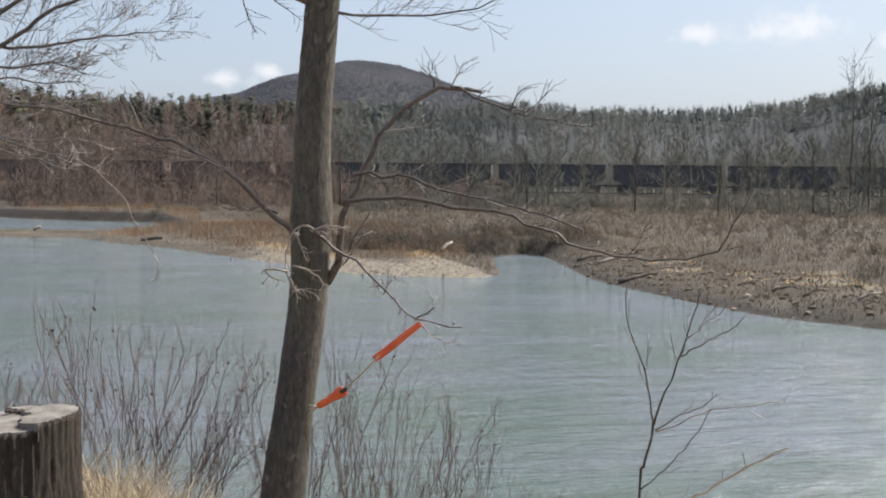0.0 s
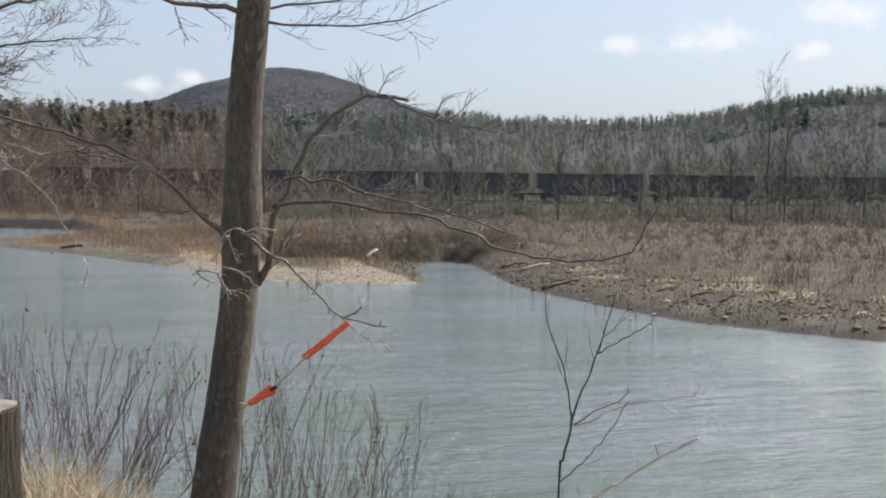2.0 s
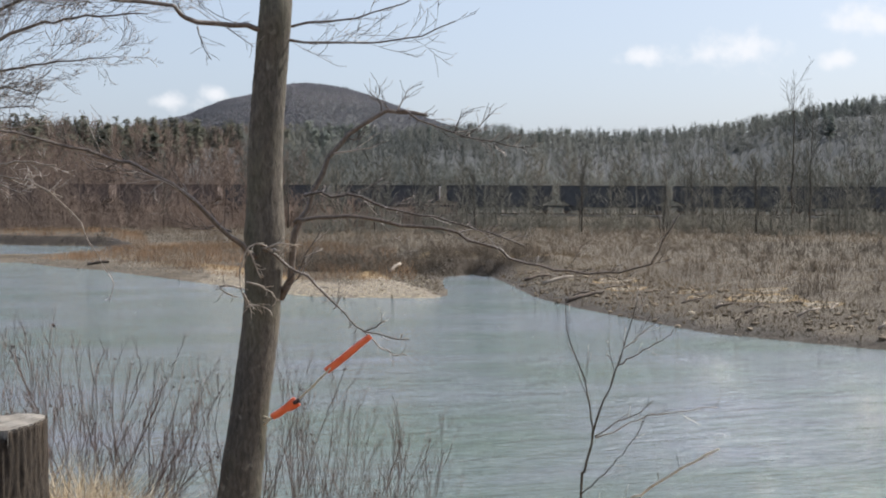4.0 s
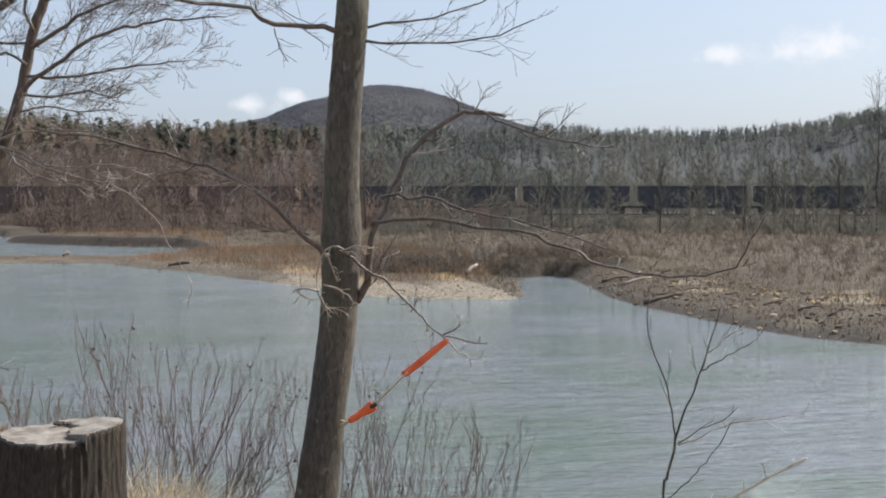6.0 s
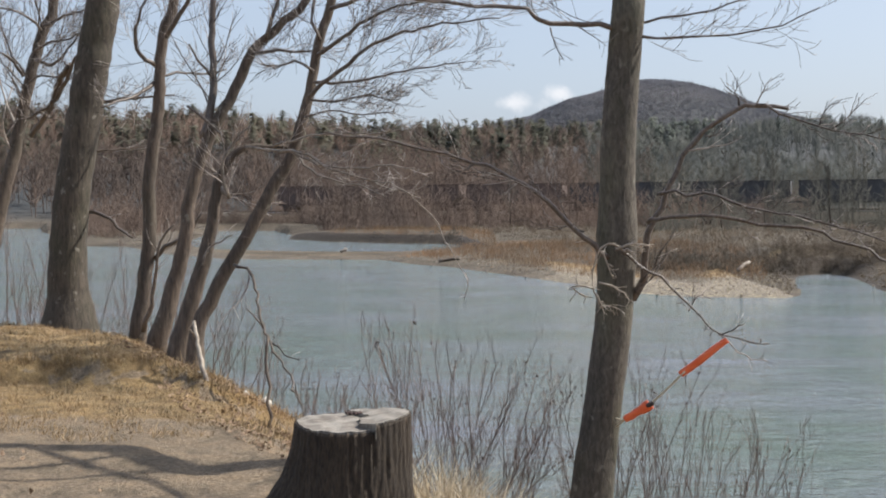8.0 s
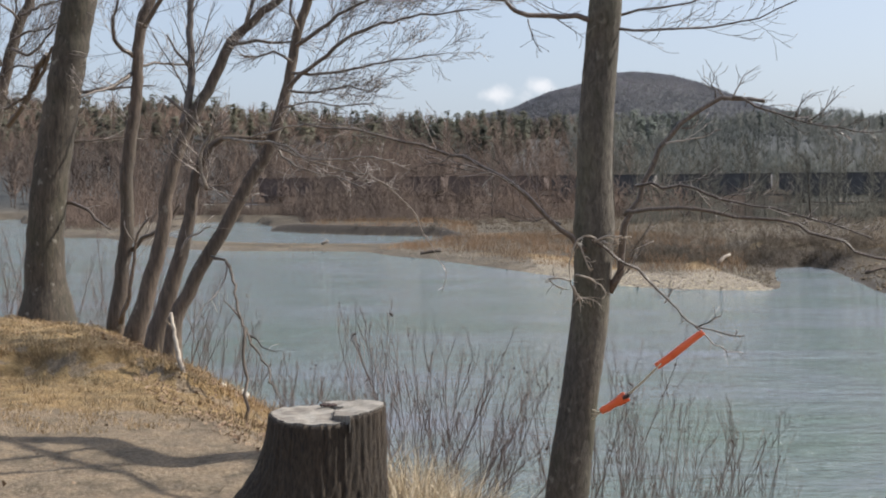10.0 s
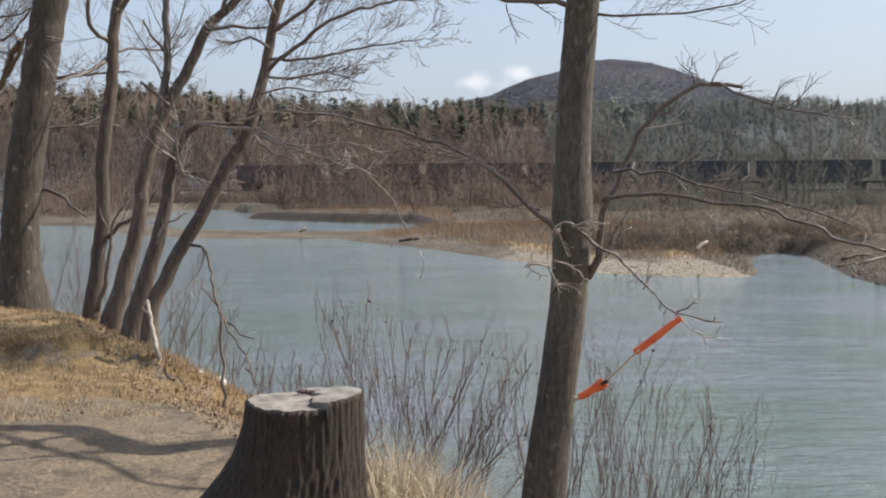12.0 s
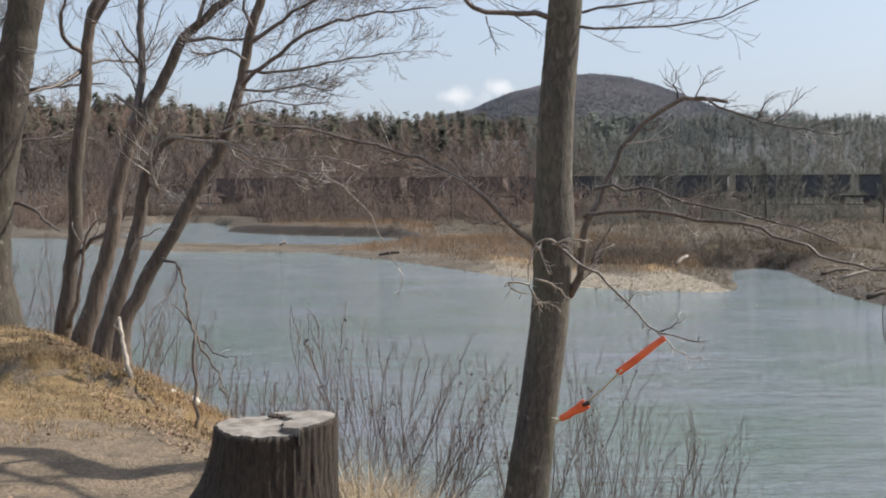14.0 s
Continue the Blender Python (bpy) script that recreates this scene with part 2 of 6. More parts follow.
_c = ramp(_n, _l, _w.outputs["Fac"], [(0.0, (0.215, 0.195, 0.168)), (1.0, (0.33, 0.3, 0.258))]).outputs[0]
_c = mix(_n, _l, ramp(_n, _l, _st.outputs["Fac"], [(0.40, (0, 0, 0)), (0.60, (0.9, 0.9, 0.9))]).outputs[0], _c, (0.13, 0.108, 0.088))
_l.new(_c, _b.inputs["Base Color"])
_b.inputs["Roughness"].default_value = 0.85
bump(_n, _l, _b, _w.outputs["Fac"], 0.25, 0.004)

# ground: straw turf, bare soil, pale river gravel and woodland litter, told apart by masks of soil kind
M_GROUND, _n, _l, _b = material("riverside_ground")
_v = mapping(_n, _l)
_at = _n.new("ShaderNodeVertexColor"); _at.layer_name = "soil"
_sp = _n.new("ShaderNodeSeparateColor"); _l.new(_at.outputs["Color"], _sp.inputs[0])
_fine, _mid, _big = noise_tex(_n, _l, _v, 38, 8, 0.7), noise_tex(_n, _l, _v, 4.5, 6, 0.6), noise_tex(_n, _l, _v, 0.35, 5, 0.6)
_turf = ramp(_n, _l, _mid.outputs["Fac"], [(0.28, (0.15, 0.092, 0.038)), (0.5, (0.29, 0.195, 0.088)), (0.75, (0.43, 0.305, 0.15))]).outputs[0]
_dirt = ramp(_n, _l, _fine.outputs["Fac"], [(0.3, (0.19, 0.14, 0.09)), (0.55, (0.275, 0.208, 0.138)), (0.8, (0.37, 0.292, 0.2))]).outputs[0]
_worn = noise_tex(_n, _l, _v, 2.6, 8, 0.68, 0.6)
_wear = ramp(_n, _l, _worn.outputs["Fac"], [(0.34, (0.5, 0.5, 0.48)), (0.48, (0.95, 0.95, 0.95)), (0.68, (1.3, 1.25, 1.18))]).outputs[0]
_dirt = mix(_n, _l, 1.0, _dirt, _wear, "MULTIPLY")
_turf = mix(_n, _l, 0.8, _turf, mix(_n, _l, 1.0, _turf, _wear, "MULTIPLY"))
_grav = ramp(_n, _l, _mid.outputs["Fac"], [(0.32, (0.12, 0.098, 0.074)), (0.5, (0.215, 0.18, 0.138)), (0.7, (0.47, 0.4, 0.275))]).outputs[0]
_wood = ramp(_n, _l, _big.outputs["Fac"], [(0.3, (0.066, 0.052, 0.036)), (0.5, (0.09, 0.071, 0.05)), (0.7, (0.138, 0.112, 0.08))]).outputs[0]
_wood = mix(_n, _l, 1.0, _wood, ramp(_n, _l, _mid.outputs["Fac"], [(0.3, (0.65, 0.66, 0.66)), (0.7, (1.3, 1.27, 1.22))]).outputs[0], "MULTIPLY")


def _edge(chan):
    a = _n.new("ShaderNodeMath"); a.operation = "MULTIPLY_ADD"
    _l.new(_mid.outputs["Fac"], a.inputs[0]); a.inputs[1].default_value = 1.1
    _l.new(_sp.outputs[chan], a.inputs[2])
    return ramp(_n, _l, a.outputs[0], [(0.93, (0, 0, 0)), (1.2, (1, 1, 1))]).outputs[0]


_c = mix(_n, _l, _edge("Red"), _turf, _dirt)
_c = mix(_n, _l, _edge("Green"), _c, _grav)
_c = mix(_n, _l, _edge("Blue"), _c, _wood)
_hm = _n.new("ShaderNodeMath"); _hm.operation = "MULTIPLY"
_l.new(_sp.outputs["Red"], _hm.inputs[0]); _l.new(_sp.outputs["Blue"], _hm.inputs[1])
# Floor of the far woods: dark litter with bluish distance haze tinted in.
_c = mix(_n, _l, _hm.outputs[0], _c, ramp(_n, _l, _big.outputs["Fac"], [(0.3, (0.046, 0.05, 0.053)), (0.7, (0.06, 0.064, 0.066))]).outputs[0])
_c = mix(_n, _l, 1.0, _c, ramp(_n, _l, _fine.outputs["Fac"], [(0.3, (0.72, 0.72, 0.72)), (0.7, (1.15, 1.15, 1.15))]).outputs[0], "MULTIPLY")
_wm = _n.new("ShaderNodeMath"); _wm.operation = "MULTIPLY_ADD"      # dark wet mud at the water's edge; cut banks get it as painted shade too
_l.new(_mid.outputs["Fac"], _wm.inputs[0]); _wm.inputs[1].default_value = 0.9; _l.new(_at.outputs["Alpha"], _wm.inputs[2])
_c = mix(_n, _l, ramp(_n, _l, _wm.outputs[0], [(0.7, (0, 0, 0)), (1.1, (1, 1, 1))]).outputs[0], _c, (0.052, 0.04, 0.03))
_l.new(_c, _b.inputs["Base Color"])
_b.inputs["Roughness"].default_value = 0.95
_hs = _n.new("ShaderNodeMath"); _hs.operation = "MULTIPLY_ADD"
_l.new(_mid.outputs["Fac"], _hs.inputs[0]); _hs.inputs[1].default_value = 2.0; _l.new(_fine.outputs["Fac"], _hs.inputs[2])
bump(_n, _l, _b, _hs.outputs[0], 1.0, 0.045)

# river water: murky green body under a rippled skin
M_WATER, _n, _l, _b = material("river_water")
_v = mapping(_n, _l, (1, 1, 1), (0, 0, radians(-28)))
_v2 = mapping(_n, _l, (0.45, 1.5, 1), (0, 0, radians(-20)))
_r1, _r2, _r3 = noise_tex(_n, _l, _v2, 1.1, 6, 0.62, 0.4), noise_tex(_n, _l, _v2, 5.5, 4, 0.6), noise_tex(_n, _l, mapping(_n, _l, (0.5, 1, 1), (0, 0, 0.5)), 0.3, 8, 0.65)
_sum = _n.new("ShaderNodeMath"); _sum.operation = "MULTIPLY_ADD"
_l.new(_r2.outputs["Fac"], _sum.inputs[0]); _sum.inputs[1].default_value = 0.34; _l.new(_r1.outputs["Fac"], _sum.inputs[2])
_r4 = noise_tex(_n, _l, mapping(_n, _l, (0.3, 1.5, 1), (0, 0, radians(-14))), 15.0, 3, 0.6)
_sm2 = _n.new("ShaderNodeMath"); _sm2.operation = "MULTIPLY_ADD"
_l.new(_r4.outputs["Fac"], _sm2.inputs[0]); _sm2.inputs[1].default_value = 0.05; _l.new(_sum.outputs[0], _sm2.inputs[2])
# Bluer, paler patches put some sky reflection into the body colour.
_l.new(ramp(_n, _l, _r3.outputs["Fac"], [(0.34, (0.126, 0.166, 0.145)), (0.5, (0.154, 0.186, 0.187)), (0.68, (0.192, 0.213, 0.246))]).outputs[0], _b.inputs["Base Color"])
_b.inputs["Roughness"].default_value, _b.inputs["IOR"].default_value = 0.07, 1.33
_b.inputs["Specular IOR Level"].default_value = 0.75
_crest = _n.new("ShaderNodeMapRange")          # scattered steep wavelets that catch the sun
_crest.inputs["From Min"].default_value, _crest.inputs["From Max"].default_value = 0.68, 0.82
_l.new(_r4.outputs["Fac"], _crest.inputs["Value"])
_sm3 = _n.new("ShaderNodeMath"); _sm3.operation = "MULTIPLY_ADD"
_l.new(_crest.outputs[0], _sm3.inputs[0]); _sm3.inputs[1].default_value = 0.08; _l.new(_sm2.outputs[0], _sm3.inputs[2])
bump(_n, _l, _b, _sm3.outputs[0], 1.0, 0.26)

# ---- mesh helpers ----
class Geo:
    """Gathers pieces of one mesh."""

    def __init__(self):
        self.v, self.f, self.n = [], [], 0

    def add(self, verts, faces):
        verts = np.asarray(verts, float).reshape(-1, 3)
        self.v.append(verts)
        self.f.extend([tuple(i + self.n for i in q) for q in faces])
        self.n += len(verts)

    def tube(self, path, r0, r1, sides=6, rough=0.0, power=1.0, radii=None):
        p = np.asarray(path, float)
        k = len(p)
        t = np.gradient(p, axis=0)
        t /= np.linalg.norm(t, axis=1)[:, None] + 1e-12
        ref = np.array([0.31, 0.92, 0.2]) if abs(t[0][2]) > 0.6 else np.array([0.05, 0.1, 1.0])
        u = np.cross(t, ref)
        u /= np.linalg.norm(u, axis=1)[:, None] + 1e-12
        w = np.cross(t, u)
        r = radii if radii is not None else r0 + (r1 - r0) * np.linspace(0, 1, k) ** power
        ang = np.linspace(0, 2 * np.pi, sides, endpoint=False)
        rr = np.repeat(np.asarray(r)[:, None], sides, 1)
        if rough:
            rr = rr * (1 + rough * np.random.uniform(-1, 1, (k, sides)))
        ring = p[:, None, :] + rr[:, :, None] * (np.cos(ang)[None, :, None] * u[:, None, :] + np.sin(ang)[None, :, None] * w[:, None, :])
        faces = []
        for i in range(k - 1):
            for j in range(sides):
                a, b = i * sides + j, i * sides + (j + 1) % sides
                faces.append((a, b, b + sides, a + sides))
        faces.append(tuple(range(sides - 1, -1, -1)))
        faces.append(tuple(range((k - 1) * sides, k * sides)))
        self.add(ring.reshape(-1, 3), faces)

    def make(self, name, mat, parent=None, label="", smooth=True):
        me = bpy.data.meshes.new(name)
        me.from_pydata(np.concatenate(self.v).tolist() if self.v else [], [], self.f)
        me.materials.append(mat)
        if smooth:
            me.polygons.foreach_set("use_smooth", [True] * len(me.polygons))
        me.update()
        ob = new(name, me)
        if parent is not None:
            ob.parent = parent
        if label:
            tagged(ob, label)
        return ob


def mass(name, verts, tris, mat, parent=None, smooth=False):
    """A mesh of very many triangles from arrays."""
    verts, tris = np.asarray(verts, np.float32).reshape(-1, 3), np.asarray(tris, np.int32).reshape(-1, 3)
    me = bpy.data.meshes.new(name)
    me.vertices.add(len(verts)); me.vertices.foreach_set("co", verts.ravel())
    me.loops.add(tris.size); me.loops.foreach_set("vertex_index", tris.ravel())
    me.polygons.add(len(tris)); me.polygons.foreach_set("loop_start", np.arange(0, tris.size, 3, dtype=np.int32))
    me.materials.append(mat)
    me.update(calc_edges=True)
    me.validate()
    ob = new(name, me)
    if parent is not None:
        ob.parent = parent
    return ob


def thing(name, at, label, category, group="", kind=""):
    """An Empty at the thing's base, which its parts hang under."""
    e = new(name)
    e.empty_display_size = 0.1
    e.location = at
    scene.view_layers[0].update()
    return tagged(e, label, category, group, kind)


def part(name, geo, mat, parent, label="", smooth=True):
    ob = geo.make(name, mat, None, label, smooth)
    ob.parent = parent
    if parent.parent is None:
        ob.matrix_parent_inverse = Matrix.Translation(-parent.location)
    return ob


def curve_through(pts, step=0.08, wobble=0.0, rng=None):
    """A smooth path through a few points (Catmull-Rom), with a little natural wobble."""
    p = np.asarray(pts, float)
    q = np.vstack([2 * p[0] - p[1], p, 2 * p[-1] - p[-2]])
    out = []
    for i in range(1, len(q) - 2):
        k = max(2, int(np.linalg.norm(q[i + 1] - q[i]) / step))
        t = np.linspace(0, 1, k, endpoint=False)[:, None]
        a, b, c, d = q[i - 1], q[i], q[i + 1], q[i + 2]
        out.append(0.5 * (2 * b + (c - a) * t + (2 * a - 5 * b + 4 * c - d) * t ** 2 + (3 * b - a - 3 * c + d) * t ** 3))
    out = np.vstack(out + [p[-1:]])
    if wobble:
        w = np.random.RandomState(len(out)).normal(0, wobble, out.shape) if rng is None else rng.normal(0, wobble, out.shape)
        w[0] = w[-1] = 0
        out = out + w
    return out


def unit(v):
    return v / (np.linalg.norm(v) + 1e-12)


def grow(geo, start, heading, length, radius, levels, rng, bend=0.25, lift=0.1, kids=5, spread=0.8, thin=0.0022, fork=0.55):
    """A branch that wanders and carries smaller branches."""
    k = max(3, int(length / 0.12)) if levels else 4
    k = min(k, 9)
    p, d = [np.asarray(start, float)], unit(np.asarray(heading, float))
    for i in range(k):
        d = unit(d + rng.normal(0, bend, 3) * 0.6 + np.array([0, 0, lift]) * 0.5)
        p.append(p[-1] + d * length / k)
    p = np.array(p)
    geo.tube(p, radius, max(thin, radius * 0.35), 5 if radius > 0.01 else 3)
    if levels:
        shoots(geo, p, radius, kids, length * fork, levels - 1, rng, bend, lift, kids, spread, thin, fork)
    return p


def shoots(geo, path, radius, count, length, levels, rng, bend=0.25, lift=0.1, kids=4, spread=0.8, thin=0.0022, fork=0.55, first=0.2):
    path = np.asarray(path, float)
    for c in range(count):
        s = first + (1 - first) * (c + rng.uniform(0.1, 0.9)) / count
        i = min(int(s * (len(path) - 1)), len(path) - 2)
        q = path[i] + (path[i + 1] - path[i]) * (s * (len(path) - 1) - i)
        t = unit(path[i + 1] - path[i])
        side = unit(np.cross(t, rng.normal(0, 1, 3)))
        d = t * rng.uniform(0.5, 1.0) + side * spread * rng.uniform(0.6, 1.2) + np.array([0, 0, lift])
        grow(geo, q, d, length * rng.uniform(0.5, 1.15) * (1.15 - 0.5 * s), max(thin, radius * rng.uniform(0.35, 0.55) * (1.1 - 0.5 * s)), levels, rng, bend, lift, kids, spread, thin, fork)


def buds(geo, points, size, rng):
    for q in points:
        s = size * rng.uniform(0.7, 1.3)
        o = np.array([(0, 0, -1.3), (0.8, 0, 0), (0, 0.8, 0), (-0.8, 0, 0), (0, -0.8, 0), (0, 0, 1.5)]) * s
        geo.add(o @ np.linalg.qr(rng.normal(0, 1, (3, 3)))[0] + q, [(0, 2, 1), (0, 3, 2), (0, 4, 3), (0, 1, 4), (5, 1, 2), (5, 2, 3), (5, 3, 4), (5, 4, 1)])


def rock_mesh(geo, at, size, rng, flat=0.6):
    """A rounded, uneven stone."""
    bm = bmesh.new()
    bmesh.ops.create_icosphere(bm, subdivisions=1, radius=1)
    v = np.array([x.co[:] for x in bm.verts])
    f = [tuple(x.index for x in q.verts) for q in bm.faces]
    bm.free()
    v = v * (1 + rng.uniform(-0.22, 0.22, (len(v), 1))) * np.array([1, rng.uniform(0.6, 1), flat * rng.uniform(0.7, 1.2)]) * size
    a = rng.uniform(0, 6.28)
    v = v @ np.array([[math.cos(a), -math.sin(a), 0], [math.sin(a), math.cos(a), 0], [0, 0, 1]])
    geo.add(v + at, f)

# ---- the lie of the land ----
WATER_Z = -2.55
RIVER_FAR = [(-71, 197), (-56, 158), (-42, 118), (-37, 113), (-32, 111), (-25, 96), (-17.4, 85.5), (-12.7, 84.7), (-6, 83.5), (-3.2, 77), (-1, 74), (3.3, 63.5),
             (7.9, 51.6), (9.6, 50.3), (11.6, 49.3), (13.3, 49.0), (14.4, 50.4), (15.3, 53.4), (16.6, 59.0), (18.0, 63.4), (20.0, 64.9), (20.4, 62.5), (19.3, 56.2), (17.8, 48.4), (17.7, 43.0), (18.0, 38.0), (18.4, 33.9),
             (19.6, 31.5), (20.8, 29.3), (25, 23), (36, 12), (60, -6), (120, -40)]
RIVER_NEAR = [(100, -60), (50, -22), (28, -6), (14, 1.5), (8, 4.8), (3.6, 8.2), (2.2, 10.6), (0.7, 13.6), (-0.2, 16), (-2.8, 18.8), (-5.6, 20.6), (-9, 23.4), (-19, 36),
              (-45, 67), (-80, 115), (-108, 190)]
SIDE_CHANNEL = [(0.2, 96), (-12, 97.5), (-22, 103), (-27.7, 116), (-30, 130), (-36, 172), (-27, 169), (-22, 150), (-19.4, 130), (-14.1, 122), (-8, 116.2), (-1.0, 112), (1.0, 104)]
# skyline: bearing in degrees, height in degrees
RIDGE_AZ = [-60, -40, -21, -16, -13, -10.5, -8, -4, -1, 2, 8, 14, 17, 20, 24, 27, 29.5, 31.4, 33.4, 35, 45, 60, 80]
RIDGE_EL = [4.0, 4.6, 4.7, 4.45, 4.7, 4.4, 4.3, 3.95, 3.9, 3.9, 3.8, 3.85, 3.95, 3.75, 3.6, 3.75, 4.0, 4.4, 4.8, 5.0, 5.2, 4.6, 4.0]
RIDGE_R = [420, 420, 400, 400, 400, 400, 410, 430, 450, 480, 560, 640, 700, 760, 820, 820, 800, 760, 740, 720, 650, 600, 500]
PEAK_AZ = [-4, 0, 1.5, 3.3, 4.3, 5.2, 6.3, 7.4, 8.3, 9.1, 10.0, 10.9, 12, 13.2, 14.5, 16, 19, 24]
PEAK_EL = [2.0, 3.3, 3.75, 4.08, 4.52, 4.86, 5.1, 5.42, 5.66, 5.7, 5.62, 5.48, 5.18, 4.74, 4.22, 3.75, 3.0, 2.0]


def smooth(a, b, x):
    t = np.clip((x - a) / (b - a), 0, 1)
    return t * t * (3 - 2 * t)


def line_distance(pts, x, y):
    d = np.full(x.shape, 1e9)
    for (ax, ay), (bx, by) in zip(pts[:-1], pts[1:]):
        ux, uy = bx - ax, by - ay
        t = np.clip(((x - ax) * ux + (y - ay) * uy) / (ux * ux + uy * uy), 0, 1)
        d = np.minimum(d, np.hypot(x - ax - t * ux, y - ay - t * uy))
    return d


def inside(poly, x, y):
    c = np.zeros(x.shape, bool)
    for (ax, ay), (bx, by) in zip(poly, poly[1:] + poly[:1]):
        hit = ((ay > y) != (by > y)) & (x < (bx - ax) * (y - ay) / (by - ay + 1e-12) + ax)
        c ^= hit
    return c


RIVER = RIVER_FAR + RIVER_NEAR


def ripple(x, y, s, seed):
    r = np.random.RandomState(seed)
    z = np.zeros(x.shape)
    for i in range(9):
        a, k = r.uniform(0, 6.28), r.uniform(0.6, 2.2) / s
        z = z + np.sin((x * math.cos(a) + y * math.sin(a)) * k * 6.28 + r.uniform(0, 6.28))
    return z / 9


def shore(x, y):
    """Which side, and how far from the water: (near bank?, distance, wet?)."""
    jag = 0.6 * ripple(x, y, 9.0, 5) + 0.35 * ripple(x, y, 2.0, 6) * smooth(60, 40, np.hypot(x, y))
    far = np.minimum(line_distance(RIVER_FAR, x, y), line_distance(SIDE_CHANNEL + SIDE_CHANNEL[:1], x, y))
    near = line_distance(RIVER_NEAR, x, y)
    wet = inside(RIVER, x, y) | inside(SIDE_CHANNEL, x, y)
    return near < far, np.minimum(near, far) + np.where(near < far, 0, jag * np.minimum(1, far / 2) * 0.6), wet


def land(x, y):
    x, y = np.asarray(x, float), np.asarray(y, float)
    is_near, d, wet = shore(x, y)
    r, az = np.hypot(x, y), np.degrees(np.arctan2(x, y))
    # own bank: a steep slope up to trodden ground with a low grassy mound
    u = np.clip(d / 4.6, 0, 1)
    zn = WATER_Z - 0.1 - WATER_Z * (1 - (1 - u) ** 1.2) + 0.1 * u
    zn = zn + 0.2 * smooth(9.95, 10.2, y + 0.18 * np.sin(x * 2.1) + 0.12 * np.sin(x * 5.3 + 1) + 0.12 * x) * smooth(16.5, 10.8, y) * smooth(-0.5, -2.0, x) * u + 0.035 * ripple(x, y, 1.6, 3) * u + 0.012 * ripple(x, y, 0.35, 4) * u
    # other side: gravel apron, cut banks, flood plain
    cut = smooth(-24, -17, x) * smooth(3, -1, x) * smooth(103, 108, y) * smooth(140, 125, y)
    cut = np.maximum(cut, smooth(16.8, 18.4, x) * smooth(30, 24, x) * smooth(61, 64, y) * smooth(78, 72, y))
    rise = 0.16 * smooth(0, 1.2, d) + 0.85 * (1 - np.exp(-d / 9.0))
    rise = rise * (1 - cut) + cut * (0.8 * smooth(0, 1.0, d) + 0.3 * smooth(1, 4, d) + 0.08)
    low = smooth(-60, -25, x) * smooth(2.5, -6, x) * smooth(80, 84, y) * smooth(108, 98, y)
    low = np.maximum(low, 0.92 * smooth(4, 8, x) * smooth(19, 17, x) * smooth(46, 48, y) * smooth(68, 58, y))
    zf = WATER_Z + rise * (1 - 0.72 * low) + 0.10 * ripple(x, y, 7.0, 7) * smooth(1, 8, d) + 0.05 * ripple(x, y, 1.7, 8) * smooth(0.3, 2, d) * smooth(60, 40, r)
    # railway bank
    rail = (x - 56.4) * 0.342 + (y - 155) * 0.94
    zf = np.where(np.abs(rail) < 30, np.maximum(zf, -1.6 + 1.62 * smooth(7.5, 2.6, np.abs(rail)) * smooth(-112, -100, (x - 56.4) * 0.94 - (y - 155) * 0.342)), zf)
    # wooded rise and the round hill
    rr, re = np.interp(az, RIDGE_AZ, RIDGE_R), np.interp(az, RIDGE_AZ, RIDGE_EL)
    top = np.tan(np.radians(re)) * rr + 1.65 - 12.0
    zf = zf + (top + 1.6) * smooth(0.52, 1.0, r / rr) * (1 + 0.03 * ripple(x, y, 120.0, 9))
    peak = np.tan(np.radians(np.interp(az, PEAK_AZ, PEAK_EL))) * 2000 - 4.5
    zf = np.where(r > rr, np.maximum(zf - 25 * smooth(rr, rr * 1.5, r), (peak + 30) * smooth(1100, 2000, r) - 30), zf)
    far_off = smooth(90, 170, r)
    zn = zn + (0.05 * ripple(x, y, 1.1, 12) + 0.035 * ripple(x * 0.4, y, 0.55, 21)) * smooth(9.5, 10.5, y) * u
    z = np.where(is_near, zn * (1 - far_off) + np.maximum(zf, -0.2) * far_off, zf)
    return np.where(wet, WATER_Z - 0.02 - np.minimum(1.3, 0.3 * d), z)


def land_at(x, y):
    return float(land(np.array([x]), np.array([y]))[0])


